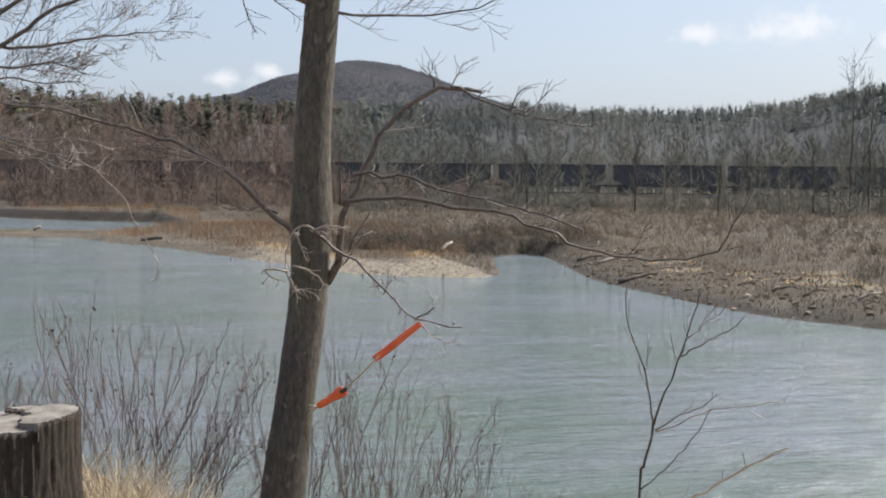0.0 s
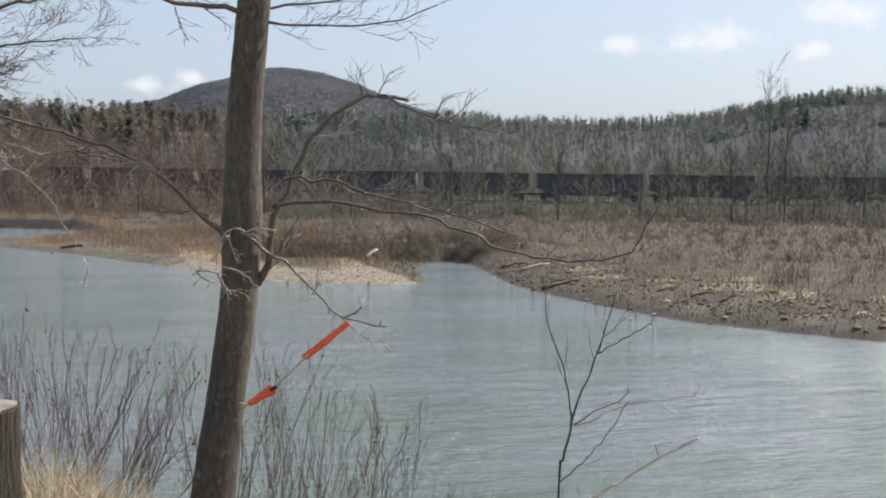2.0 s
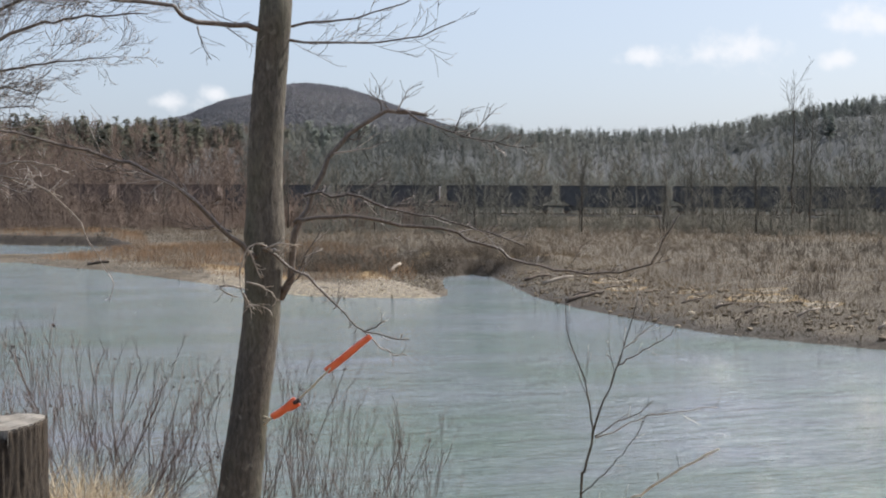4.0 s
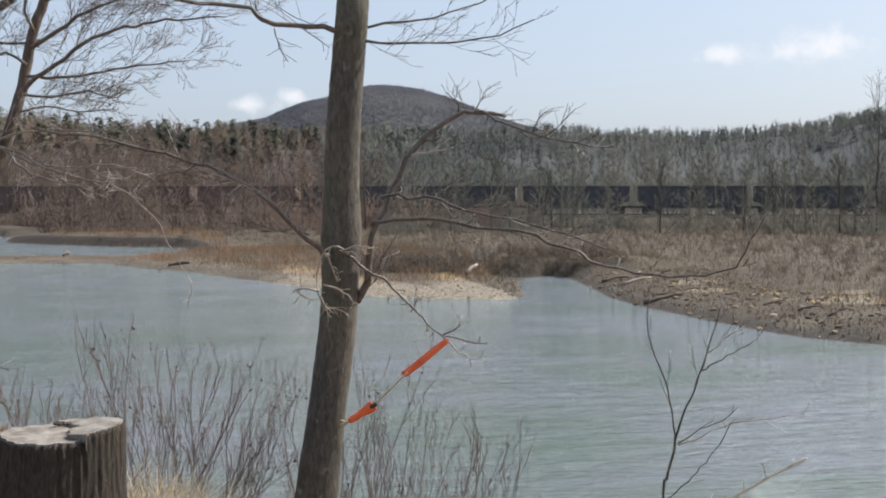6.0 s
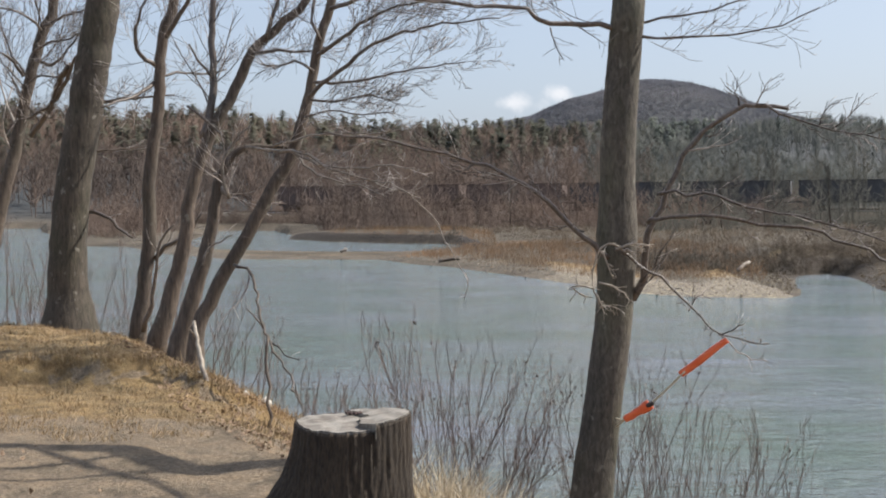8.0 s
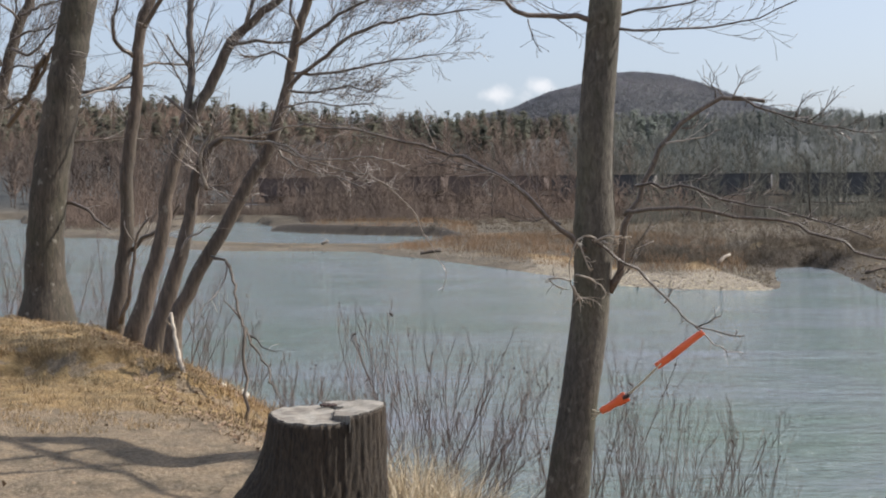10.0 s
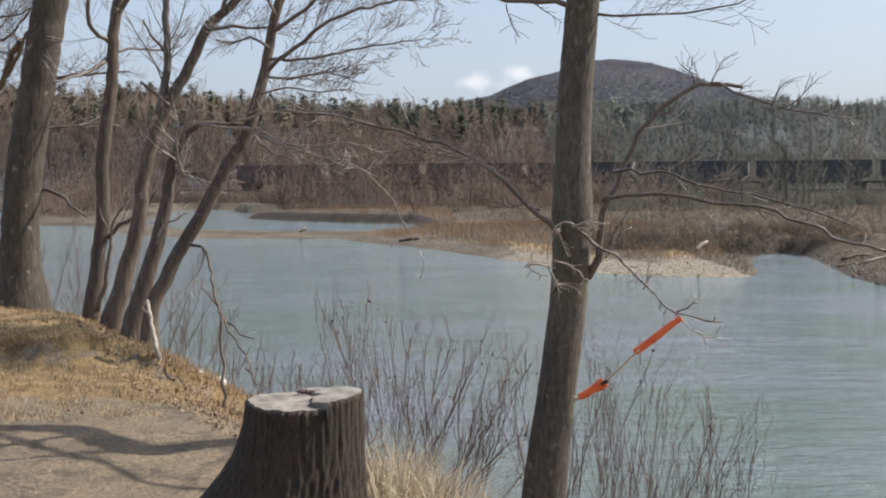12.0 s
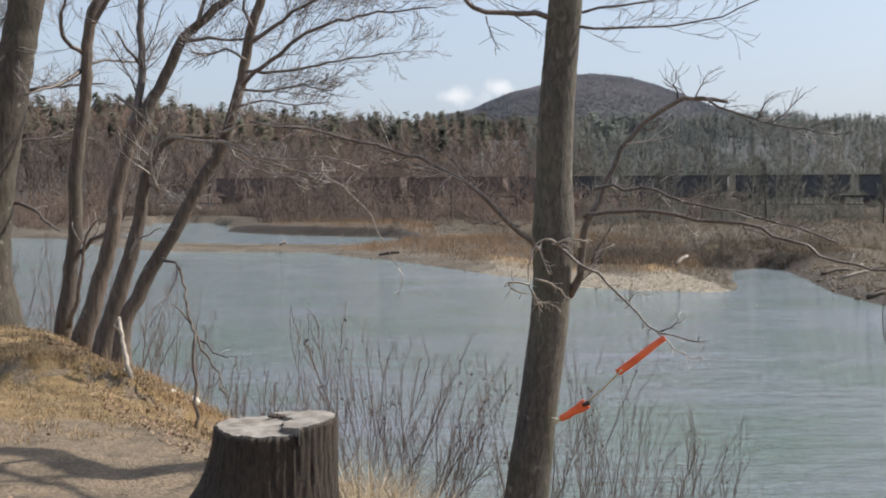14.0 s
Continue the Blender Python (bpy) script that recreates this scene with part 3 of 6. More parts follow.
def ground_sheet():
    az = np.radians(np.concatenate([np.arange(-180, -34, 4.0), np.arange(-34, 50, 0.24), np.arange(50, 180, 4.0)]))
    r = np.concatenate([0.5 * 1.0215 ** np.arange(0, 206), np.arange(40.0, 132, 0.75), 132 * 1.0225 ** np.arange(0, 150)])
    R, A = np.meshgrid(r, az, indexing="ij")
    x, y = R * np.sin(A), R * np.cos(A)
    z = land(x, y)
    m, k = R.shape
    v = np.stack([x, y, z], -1).reshape(-1, 3)
    v = np.vstack([v, [[0, 0, land_at(0, 0.01)]]])
    i, j = np.meshgrid(np.arange(m - 1), np.arange(k), indexing="ij")
    a, b = i * k + j, i * k + (j + 1) % k
    t1, t2 = np.stack([a, a + k, b + k], -1).reshape(-1, 3), np.stack([a, b + k, b], -1).reshape(-1, 3)
    hub = np.stack([np.full(k, m * k), np.arange(k), (np.arange(k) + 1) % k], -1)
    ob = mass("ground", v, np.vstack([t1, t2, hub]), M_GROUND)
    ob.data.polygons.foreach_set("use_smooth", [True] * len(ob.data.polygons))
    is_near, d, wet = shore(v[:, 0], v[:, 1])
    X, Y = v[:, 0], v[:, 1]
    dirt = np.where(is_near, np.maximum(smooth(9.4, 7.6, Y + 0.12 * X) * smooth(1.5, 4.5, d) * 0.75, smooth(2.6, 0.8, d) * 0.6), 0.0)
    pale = np.where(~is_near, smooth(7, 1.5, d) * np.where((X > 14) & (Y < 66), 0.05, np.where((X < 3) & (Y > 74), 0.8, 0.55)), 0.0)
    bright = ~is_near & (X > 5) & (X < 17.5) & (Y < 60)
    pale = np.where(bright, smooth(13, 3, d) * 0.85, pale)
    rr = np.interp(np.degrees(np.arctan2(X, Y)), RIDGE_AZ, RIDGE_R)
    wood = np.where(is_near, 0.0, 0.68 * smooth(2.5, 6, d) + 0.32 * smooth(150, 185, np.hypot(X, Y)))
    pale = np.where((Y > 107) & ~is_near, 0.0, pale)
    wood = np.where((Y > 107) & ~is_near, np.maximum(wood, 0.7), wood)
    steep = (X > -26) & (X < 26) & ((Y > 104) | ((Y > 61) & (X > 16.2))) & (Y < 135) & (d < 2.2) & ~is_near
    wood = np.where(steep, 1.0, wood)
    wood = np.where(~is_near & (X > 14) & (Y < 64), np.maximum(wood, 0.62), wood)
    for px, py, wide in ((23.9, 39.6, 1.6), (23.0, 51.4, 1.3), (23.1, 44.1, 0.7), (24.5, 36.9, 0.9), (21.6, 47.2, 1.0), (26.8, 34.0, 1.1), (22.4, 42.0, 0.6), (29.5, 31.6, 1.2), (25.6, 42.4, 1.0)):
        pale = np.maximum(pale, 0.75 * smooth(wide, wide * 0.4, np.hypot(X - px, (Y - py) * 0.8) + 0.35 * ripple(X, Y, 1.3, 15)))
        wood = wood * (1 - smooth(wide, wide * 0.6, np.hypot(X - px, (Y - py) * 0.8) + 0.35 * ripple(X, Y, 1.3, 15)))
    bar = ~is_near & (X < 5) & (Y > 62) & (Y < 107) & (d < 8)
    wood = np.where(bar, np.maximum(wood, 0.46 + 0.12 * ripple(X, Y, 5.0, 17)), wood)
    edge_mud = ~is_near & (X > 16.9) & (Y < 66)
    wood = np.where(edge_mud, np.maximum(wood, smooth(2.2, 0.9, d)), wood)
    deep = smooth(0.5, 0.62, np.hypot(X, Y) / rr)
    scarp = np.abs(Y + 0.18 * np.sin(X * 2.1) + 0.12 * np.sin(X * 5.3 + 1) + 0.12 * X - 10.07)
    dirt = np.where(is_near & (X < -0.5), np.maximum(dirt, 0.5 * smooth(0.2, 0.08, scarp)), dirt)
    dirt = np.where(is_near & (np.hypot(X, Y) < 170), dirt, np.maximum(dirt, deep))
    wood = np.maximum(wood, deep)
    dirt = np.where(edge_mud, np.maximum(dirt, 0.4 * smooth(1.5, 0.4, d + 0.4 * ripple(X, Y, 2.5, 16))), dirt)
    # Wet mud along the right shore; steep cut faces darkened for their shaded side.
    mud_shade = np.where(~is_near & ~wet, np.where(steep, smooth(1.5, 1.0, d), np.where(edge_mud, 0.85, 0.0) * smooth(0.9, 0.25, d + 0.3 * ripple(X, Y, 2.5, 16))), 0.0)
    layer = ob.data.color_attributes.new("soil", "FLOAT_COLOR", "POINT")
    layer.data.foreach_set("color", np.stack([dirt, pale, wood, mud_shade], -1).astype(np.float32).ravel())
    return tagged(ob, "dry straw turf, bare soil and gravel along the river", "ground", kind="structure")


ground_sheet()

# water: one sheet just over the bed
wx, wy = np.linspace(-260, 160, 60), np.linspace(-80, 340, 60)
WX, WY = np.meshgrid(wx, wy, indexing="ij")
wv = np.stack([WX, WY, np.full(WX.shape, WATER_Z)], -1).reshape(-1, 3)
wi, wj = np.meshgrid(np.arange(59), np.arange(59), indexing="ij")
wa = wi * 60 + wj
water = mass("water", wv, np.vstack([np.stack([wa, wa + 60, wa + 61], -1).reshape(-1, 3), np.stack([wa, wa + 61, wa + 1], -1).reshape(-1, 3)]), M_WATER)
tagged(water, "murky grey-green rippled river water", "water", kind="structure")

# ---- the young maple on the edge of the bank ----
rng = np.random.RandomState(11)


def limb(geo, pts, r0, r1, sides=7, step=0.09, wobble=0.009):
    p = curve_through(pts, step, wobble, rng)
    geo.tube(p, r0, r1, sides, 0.15, 0.6)
    return p


def maple():
    base_xy = (0.77, 7.85)
    z0 = land_at(*base_xy)
    e = thing("maple_tree", (*base_xy, z0), "slender bare maple with grey-brown bark on the bank edge", "tree")
    low = (0.785, 7.83, -0.39)
    # Above 3 m the trunk is unseen; its bend steers the shadow on the bank.
    trunk = [(low[0] - 0.05, low[1], z0 - 0.12), low] + [(0.872, 7.82, 0.32), (0.94, 7.82, 0.86), (0.96, 7.82, 1.36), (0.97, 7.81, 2.05), (1.01, 7.81, 2.62), (1.04, 7.8, 3)] + [(1.1, 8.15, 3.4), (1.22, 8.72, 4.0), (1.35, 9.05, 4.8), (1.4, 9.2, 6.3), (1.42, 9.2, 8.8)]
    g = Geo()
    p = curve_through(trunk, 0.06)
    zz = p[:, 2]
    rad = np.interp(zz, [z0 - 0.12, z0 + 0.15, 0.2, 1.05, 1.4, 1.75, 3.1, 6.3, 8.8], [0.24, 0.165, 0.131, 0.127, 0.142, 0.122, 0.11, 0.077, 0.02])
    g.tube(p, 0, 0, 18, 0.018, radii=rad)
    part("trunk", g, M_BARK, e)
    tw = Geo()
    spec = [
        # (name, path, root radius, tip radius, shoots, shoot length)
        ("left_limb", [(0.89, 7.71, 1.27), (0.8, 7.67, 1.35), (0.62, 7.63, 1.5), (0.41, 7.59, 1.69), (0.14, 7.55, 1.86), (-0.01, 7.49, 1.91), (-0.3, 7.43, 1.98), (-0.62, 7.36, 2.05), (-0.97, 7.27, 2.1)], 0.022, 0.006, 16, 0.42),
        ("rising_limb", [(1.06, 7.8, 0.98), (1.12, 7.76, 1.13), (1.14, 7.71, 1.33), (1.19, 7.67, 1.52), (1.26, 7.62, 1.7), (1.36, 7.57, 1.94), (1.5, 7.5, 2.1), (1.66, 7.43, 2.21), (1.79, 7.36, 2.25), (1.97, 7.28, 2.22)], 0.033, 0.011, 0, 0.3),
        ("outer_limb", [(1.13, 7.57, 1.5), (1.2, 7.52, 1.52), (1.46, 7.43, 1.55), (1.78, 7.31, 1.51), (2.13, 7.17, 1.44), (2.47, 7.01, 1.28), (2.72, 6.87, 1.21), (2.97, 6.72, 1.19), (3.08, 6.62, 1.2), (3.21, 6.51, 1.26), (3.22, 6.45, 1.3), (3.26, 6.38, 1.43), (3.32, 6.3, 1.58)], 0.016, 0.005, 10, 0.3),
        ("middle_limb", [(1.2, 7.56, 1.69), (1.29, 7.47, 1.7), (1.55, 7.35, 1.67), (1.79, 7.22, 1.58), (2.06, 7.07, 1.52), (2.28, 6.93, 1.45), (2.48, 6.78, 1.37)], 0.014, 0.005, 16, 0.26),
        ("high_twig_limb", [(1.78, 7.33, 2.25), (1.9, 7.24, 2.2), (2.11, 7.12, 2.1), (2.26, 7.02, 2.04), (2.51, 6.87, 2)], 0.010, 0.003, 10, 0.26),
        ("tape_limb", [(0.92, 7.6, 1.33), (0.96, 7.58, 1.33), (1.06, 7.55, 1.22), (1.2, 7.52, 1.15), (1.31, 7.48, 1.02), (1.45, 7.44, 0.89), (1.52, 7.41, 0.81), (1.68, 7.36, 0.75), (1.86, 7.31, 0.73)], 0.014, 0.004, 4, 0.14),
        ("top_left_limb", [(1.02, 7.81, 2.79), (0.91, 7.77, 2.81), (0.64, 7.74, 2.83), (0.41, 7.7, 2.85), (0.36, 7.65, 2.92), (0.11, 7.6, 2.94), (-0.11, 7.55, 2.95), (-0.48, 7.48, 2.98), (-0.9, 7.39, 3.09)], 0.024, 0.008, 14, 0.7),
        ("top_right_limb", [(1.04, 7.8, 2.71), (1.13, 7.75, 2.74), (1.34, 7.67, 2.72), (1.69, 7.55, 2.73), (1.96, 7.44, 2.77), (2.18, 7.33, 2.86)], 0.013, 0.004, 13, 0.42),
        ("upper_right_limb", [(1.07, 7.91, 2.86), (1.17, 7.87, 2.87), (1.4, 7.8, 2.89), (1.69, 7.71, 2.94), (2, 7.61, 3.07)], 0.013, 0.004, 5, 0.3),
        ("high_limb", [(1.15, 8.4, 3.65), (0.65, 8.0, 4.8), (-0.2, 7.8, 5.9), (-0.9, 7.6, 6.9)], 0.04, 0.01, 8, 0.8),
        ("high_limb", [(1.28, 8.9, 4.4), (2.1, 9.2, 5.5), (2.9, 9.6, 6.8)], 0.04, 0.01, 8, 0.8),
        # Unseen drooping limb, added so that its shadow falls across the bank.
        ("high_limb", [(1.33, 9.02, 4.7), (1.48, 8.6, 4.5), (1.48, 7.95, 3.95), (1.5, 7.7, 3.68), (1.7, 7.14, 3.5), (2.05, 7.0, 3.45)], 0.05, 0.02, 6, 0.4),
        ("high_limb", [(1.38, 9.15, 5.6), (1.1, 9.9, 6.6), (0.8, 10.6, 7.9)], 0.035, 0.01, 8, 0.8),
    ]
    for name, pts, r0, r1, n, ln in spec:
        g = Geo()
        q = limb(g, pts, r0, r1)
        lo = part(name, g, M_LIMB, e)
        if n:
            ft = Geo()
            shoots(ft, q, max(0.005, r0 * 0.3), int(n * 1.2), ln, 1, rng, 0.22, 0.1, 5, 0.55, 0.0017, 0.55, 0.12)
            if 'top' not in name and 'upper' not in name:
                shoots(ft, q, 0.009, 20, 0.09, 0, rng, 0.6, 0.1, 2, 1.0, 0.0026, 0.5, 0.08)
            tagged(part("twig_spray", ft, M_TWIG, lo), kind="stuff")
    for pts in ([(1.39, 7.52, 1.97), (1.5, 7.5, 1.99), (1.62, 7.48, 2.01), (1.69, 7.46, 2.04)], [(1.49, 7.5, 2.07), (1.55, 7.49, 2.07), (1.59, 7.48, 2.09)], [(0.51, 7.75, 2.81), (0.53, 7.75, 2.71), (0.6, 7.74, 2.59)],
                [(0.64, 7.74, 2.83), (0.75, 7.73, 2.78), (0.88, 7.71, 2.68)], [(0.73, 7.73, 1.44), (0.63, 7.74, 1.47), (0.54, 7.75, 1.45), (0.42, 7.75, 1.46)], [(1.83, 7.54, 2.26), (1.87, 7.53, 2.36), (1.93, 7.51, 2.43)],
                [(1.76, 7.45, 2.24), (1.71, 7.46, 2.31), (1.61, 7.48, 2.39)], [(2.15, 7.23, 2.11), (2.18, 7.21, 2.2), (2.24, 7.2, 2.26)], [(2.21, 7.21, 2.08), (2.31, 7.18, 2.16), (2.41, 7.14, 2.27)],
                [(1.69, 7.41, 2.25), (1.67, 7.42, 2.35), (1.68, 7.41, 2.42)], [(1.1, 7.68, 1.1), (1.19, 7.67, 1.21), (1.26, 7.66, 1.36), (1.34, 7.65, 1.48)], [(1.07, 7.69, 1.04), (1.15, 7.68, 1.1), (1.21, 7.67, 1.19), (1.3, 7.65, 1.33)],
                [(1.4, 7.58, 0.92), (1.43, 7.58, 0.97), (1.49, 7.57, 1.03)], [(1.59, 7.43, 0.78), (1.66, 7.42, 0.8), (1.7, 7.41, 0.85)], [(1.57, 7.44, 0.78), (1.69, 7.41, 0.67), (1.78, 7.39, 0.62), (1.87, 7.37, 0.61)],
                [(0.03, 7.77, 1.91), (-0.09, 7.77, 1.87), (-0.18, 7.77, 1.85)], [(0.29, 7.76, 1.78), (0.23, 7.76, 1.73), (0.2, 7.76, 1.69)]):
        q = limb(tw, pts, 0.0065, 0.0022, 5, 0.07, 0.006)
        shoots(tw, q, 0.005, 8, 0.17, 0, rng, 0.3, 0.12, 2, 0.7, 0.0018)
    tagged(part("twig_spray", tw, M_TWIG, e, "fine bare grey twigs"), kind="stuff")
    # pale broken shoots round the old wound in the trunk
    br = Geo()
    for pts in ([(0.99, 7.57, 1.31), (0.91, 7.58, 1.36), (0.83, 7.59, 1.34), (0.78, 7.59, 1.22), (0.77, 7.6, 1.13), (0.78, 7.59, 1.05), (0.81, 7.59, 0.94)], [(0.78, 7.58, 1.07), (0.71, 7.59, 1.09), (0.64, 7.6, 1.08), (0.67, 7.6, 1.04), (0.76, 7.59, 1.01)],
                [(0.81, 7.57, 1.11), (0.89, 7.56, 1.09), (0.97, 7.55, 1.04), (1.01, 7.55, 0.98)], [(0.93, 7.56, 1.33), (1, 7.55, 1.36), (1.06, 7.54, 1.36), (1.15, 7.53, 1.36)], [(0.83, 7.56, 1.32), (0.87, 7.55, 1.22), (0.9, 7.55, 1.14)],
                [(0.81, 7.57, 0.94), (0.87, 7.56, 0.96), (0.95, 7.55, 0.93)], [(0.99, 7.54, 1.33), (1.04, 7.53, 1.3), (1.09, 7.52, 1.35)], [(0.79, 7.57, 1.04), (0.82, 7.57, 0.98), (0.84, 7.57, 0.92)]):
        q = np.array(pts)
        br.tube(curve_through(q, 0.03, 0.003, rng), 0.0085, 0.003, 5, 0.25)
        shoots(br, q, 0.007, 6, 0.10, 0, rng, 0.5, 0.0, 2, 0.9, 0.0027)
    tagged(part("broken_shoots", br, M_PALE, e, "pale broken weathered shoots"), kind="stuff")
    return e


maple()


def tape():
    """Orange tape: a strip tied to the twig, a cord, and a strip wound on a snag of the trunk."""
    a, b = np.array([(1.61, 7.37, 0.75)][0]), np.array([(1.33, 7.48, 0.51)][0])
    c, d = np.array([(1.15, 7.57, 0.3)][0]), np.array([(0.99, 7.66, 0.18)][0])
    e = thing("marking_tape", tuple(d), "bright orange plastic tape and pale cord strung from trunk to twig", "marking tape")

    def strip(p, q, w0, w1, name, folds):
        g = Geo()
        k = 14
        t = np.linspace(0, 1, k)[:, None]
        m = p + (q - p) * t
        ax = unit(q - p)
        up = unit(np.cross(ax, np.array([0, 1.0, 0.12])))
        out = unit(np.cross(up, ax))
        w = (w0 + (w1 - w0) * t) * (1 + 0.10 * np.sin(t * folds))
        edge = 0.006 * np.sin(t * folds * 1.7)
        vs, fs = [], []
        for s in (1, -1):
            for h in (-1, 0, 1):
                vs.append(m + up * w * h + out * (s * 0.0035 + edge * (1 if h else -1)))
        v = np.stack(vs, 1).reshape(-1, 3)
        for i in range(k - 1):
            o = i * 6
            for x, y in ((0, 1), (1, 2), (2, 5), (5, 4), (4, 3), (3, 0)):
                fs.append((o + x, o + y, o + y + 6, o + x + 6))
        fs += [(0, 3, 4, 1), (1, 4, 5, 2), ((k - 1) * 6, (k - 1) * 6 + 1, (k - 1) * 6 + 4, (k - 1) * 6 + 3), ((k - 1) * 6 + 1, (k - 1) * 6 + 2, (k - 1) * 6 + 5, (k - 1) * 6 + 4)]
        g.add(v, fs)
        part(name, g, M_ORANGE, e)

    strip(a, b, 0.019, 0.025, "upper_strip", 4.0)
    strip(c, d, 0.036, 0.02, "lower_strip", 9.0)
    g = Geo()
    sag = (b + c) / 2 + np.array([0, 0, -0.006])
    g.tube(curve_through([b + (a - b) * 0.1, sag, c + (d - c) * 0.15], 0.03), 0.0075, 0.0075, 6, 0.08)
    part("cord", g, M_CORD, e, "pale twisted cord")
    g = Geo()
    g.tube(curve_through([c + np.array([0.012, -0.01, 0.012]), c + np.array([-0.008, -0.012, 0.0]), c + np.array([-0.03, -0.01, -0.012])], 0.01), 0.017, 0.012, 7, 0.15)
    part("knot", g, M_BUD, e, "dark knot")
    g = Geo()
    for k in range(3):
        o = rng.normal(0, 0.012, 3)
        g.tube(curve_through([d + np.array([0.03, 0, 0.02]) + o, d + o * 0.5, d + np.array([-0.05, 0.06, -0.06 + 0.03 * k])], 0.02), 0.007, 0.005, 5)
    part("cord_loop", g, M_CORD, e, "pale cord wrapped on the trunk")


tape()


# ---- the sawn stump ----
def stump():
    cx, cy = -0.636, 5.5
    z0, h = land_at(cx, cy), 0.60
    e = thing("tree_stump", (cx, cy, z0), "sawn tree stump with dark furrowed bark and a pale cracked top", "stump")
    n, m = 220, 34
    ang = np.linspace(0, 2 * np.pi, n, endpoint=False)
    ridge = np.zeros(n)
    r_ = np.random.RandomState(4)
    for k, a in ((13, 0.3), (29, 0.5), (47, 0.8), (67, 1.0), (83, 0.9)):
        ridge += a * np.sin(ang * k + r_.uniform(0, 6.28))
    ridge /= 2.2
    roots = sum(w * np.exp(-(((ang - c + np.pi) % (2 * np.pi) - np.pi) / s) ** 2) for c, s, w in ((3.3, 0.5, 1.8), (4.4, 0.35, 0.55), (5.5, 0.4, 0.2), (0.3, 0.4, 0.12), (1.6, 0.45, 0.6), (2.5, 0.3, 0.5)))
    def split(y):
        return 0.045 - 0.22 * y + 0.03 * math.sin(y * 19 + 0.6) + 0.014 * math.sin(y * 47)

    def height(x, y):
        return h + (-0.003 + 0.12 * max(0, x - 0.04) if x > split(y) else -0.019 + 0.006 * math.cos(y * 9))

    v = []
    for i in range(m):
        t = i / (m - 1)
        z = -0.08 + (h + 0.06) * t
        low = max(0.0, 1 - t)
        wander = 0.5 * np.sin(ang * 31 + t * 9) + 0.6 * np.sin(ang * 47 - t * 14 + 2 * np.sin(t * 7))
        rad = 0.282 + 0.05 * low * (0.5 - 0.5 * np.cos(ang)) + roots * 0.24 * low ** 2.2 + (0.0035 * ridge + 0.005 * wander * r_.uniform(0.7, 1.3)) * (0.75 + 0.5 * low) + 0.008 * np.sin(ang * 3 + 1)
        top = np.array([height(q * math.cos(a), q * math.sin(a) * 0.96) - (h - 0.02) - 0.004 for q, a in zip(rad, ang)]) * smooth(0.8, 1.0, t)
        v.append(np.stack([cx + rad * np.cos(ang), cy + rad * np.sin(ang) * 0.96, np.full(n, z0 + z) + top + (0.006 * ridge if i == m - 1 else 0)], -1))
    rim = v[-1]
    g = Geo()
    faces = [(i * n + j, i * n + (j + 1) % n, (i + 1) * n + (j + 1) % n, (i + 1) * n + j) for i in range(m - 1) for j in range(n)]
    inner = rim * 1.0
    inner[:, :2] = (rim[:, :2] - [cx, cy]) * 0.93 + [cx, cy]
    inner[:, 2] = z0 + h - 0.045
    g.add(np.vstack(v + [inner]), faces + [((m - 1) * n + j, (m - 1) * n + (j + 1) % n, m * n + (j + 1) % n, m * n + j) for j in range(n)])
    part("bark", g, M_STUMP, e, "dark deeply furrowed bark", smooth=True)

    # the sawn face in two slabs with a ragged step between them
    def face(name, sign):
        g = Geo()
        rows = 15
        vs = []
        for i in range(rows):
            f = i / (rows - 1)
            for j in range(n):
                rr = np.hypot(rim[j, 0] - cx, rim[j, 1] - cy) * 0.965 * f
                x, y = rr * math.cos(ang[j]), rr * math.sin(ang[j]) * 0.96
                s = split(y)
                x2 = max(x, s + 0.003) if sign > 0 else min(x, s - 0.003)
                vs.append((cx + x2, cy + y, z0 + height(x2, y) + 0.002 * math.sin(x * 60 + y * 23) + 0.0015 * math.sin(y * 90 - x * 31)))
        top = len(vs)
        vs += [(p[0], p[1], p[2] - 0.07) for p in vs]
        fs = []
        for i in range(rows - 1):
            for j in range(n):
                a, b = i * n + j, i * n + (j + 1) % n
                fs.append((a, a + n, b + n, b))
        for j in range(n):
            a, b = (rows - 1) * n + j, (rows - 1) * n + (j + 1) % n
            fs.append((a, a + top, b + top, b))
        g.add(vs, fs)
        part(name, g, M_CUT, e, "pale grey sawn wood", smooth=False)

    face("sawn_face", 1)
    face("sawn_face", -1)
    # the dark rotten pocket and splinters standing round it
    hx, hy = cx + 0.0, cy + 0.12
    g = Geo()
    for k in range(9):
        a = k * 0.7
        rock_mesh(g, (hx + 0.03 * math.cos(a) * (1 + 0.3 * (k % 2)), hy + 0.02 * math.sin(a), z0 + h + 0.0), 0.014, rng, 0.7)
    part("rotten_pocket", g, M_BUD, e, "dark rotten pocket")
    g = Geo()
    for k in range(26):
        a = rng.uniform(2.4, 4.6)
        q = np.array([cx + 0.262 * math.cos(a), cy + 0.25 * math.sin(a), z0 + h - 0.08])
        g.tube([q, q + [rng.normal(0, 0.01), rng.normal(0, 0.01), rng.uniform(0.04, 0.065)]], 0.007, 0.001, 4)
    tagged(part("splinters", g, M_STUMP, e, "torn bark splinters"), kind="stuff")


stump()


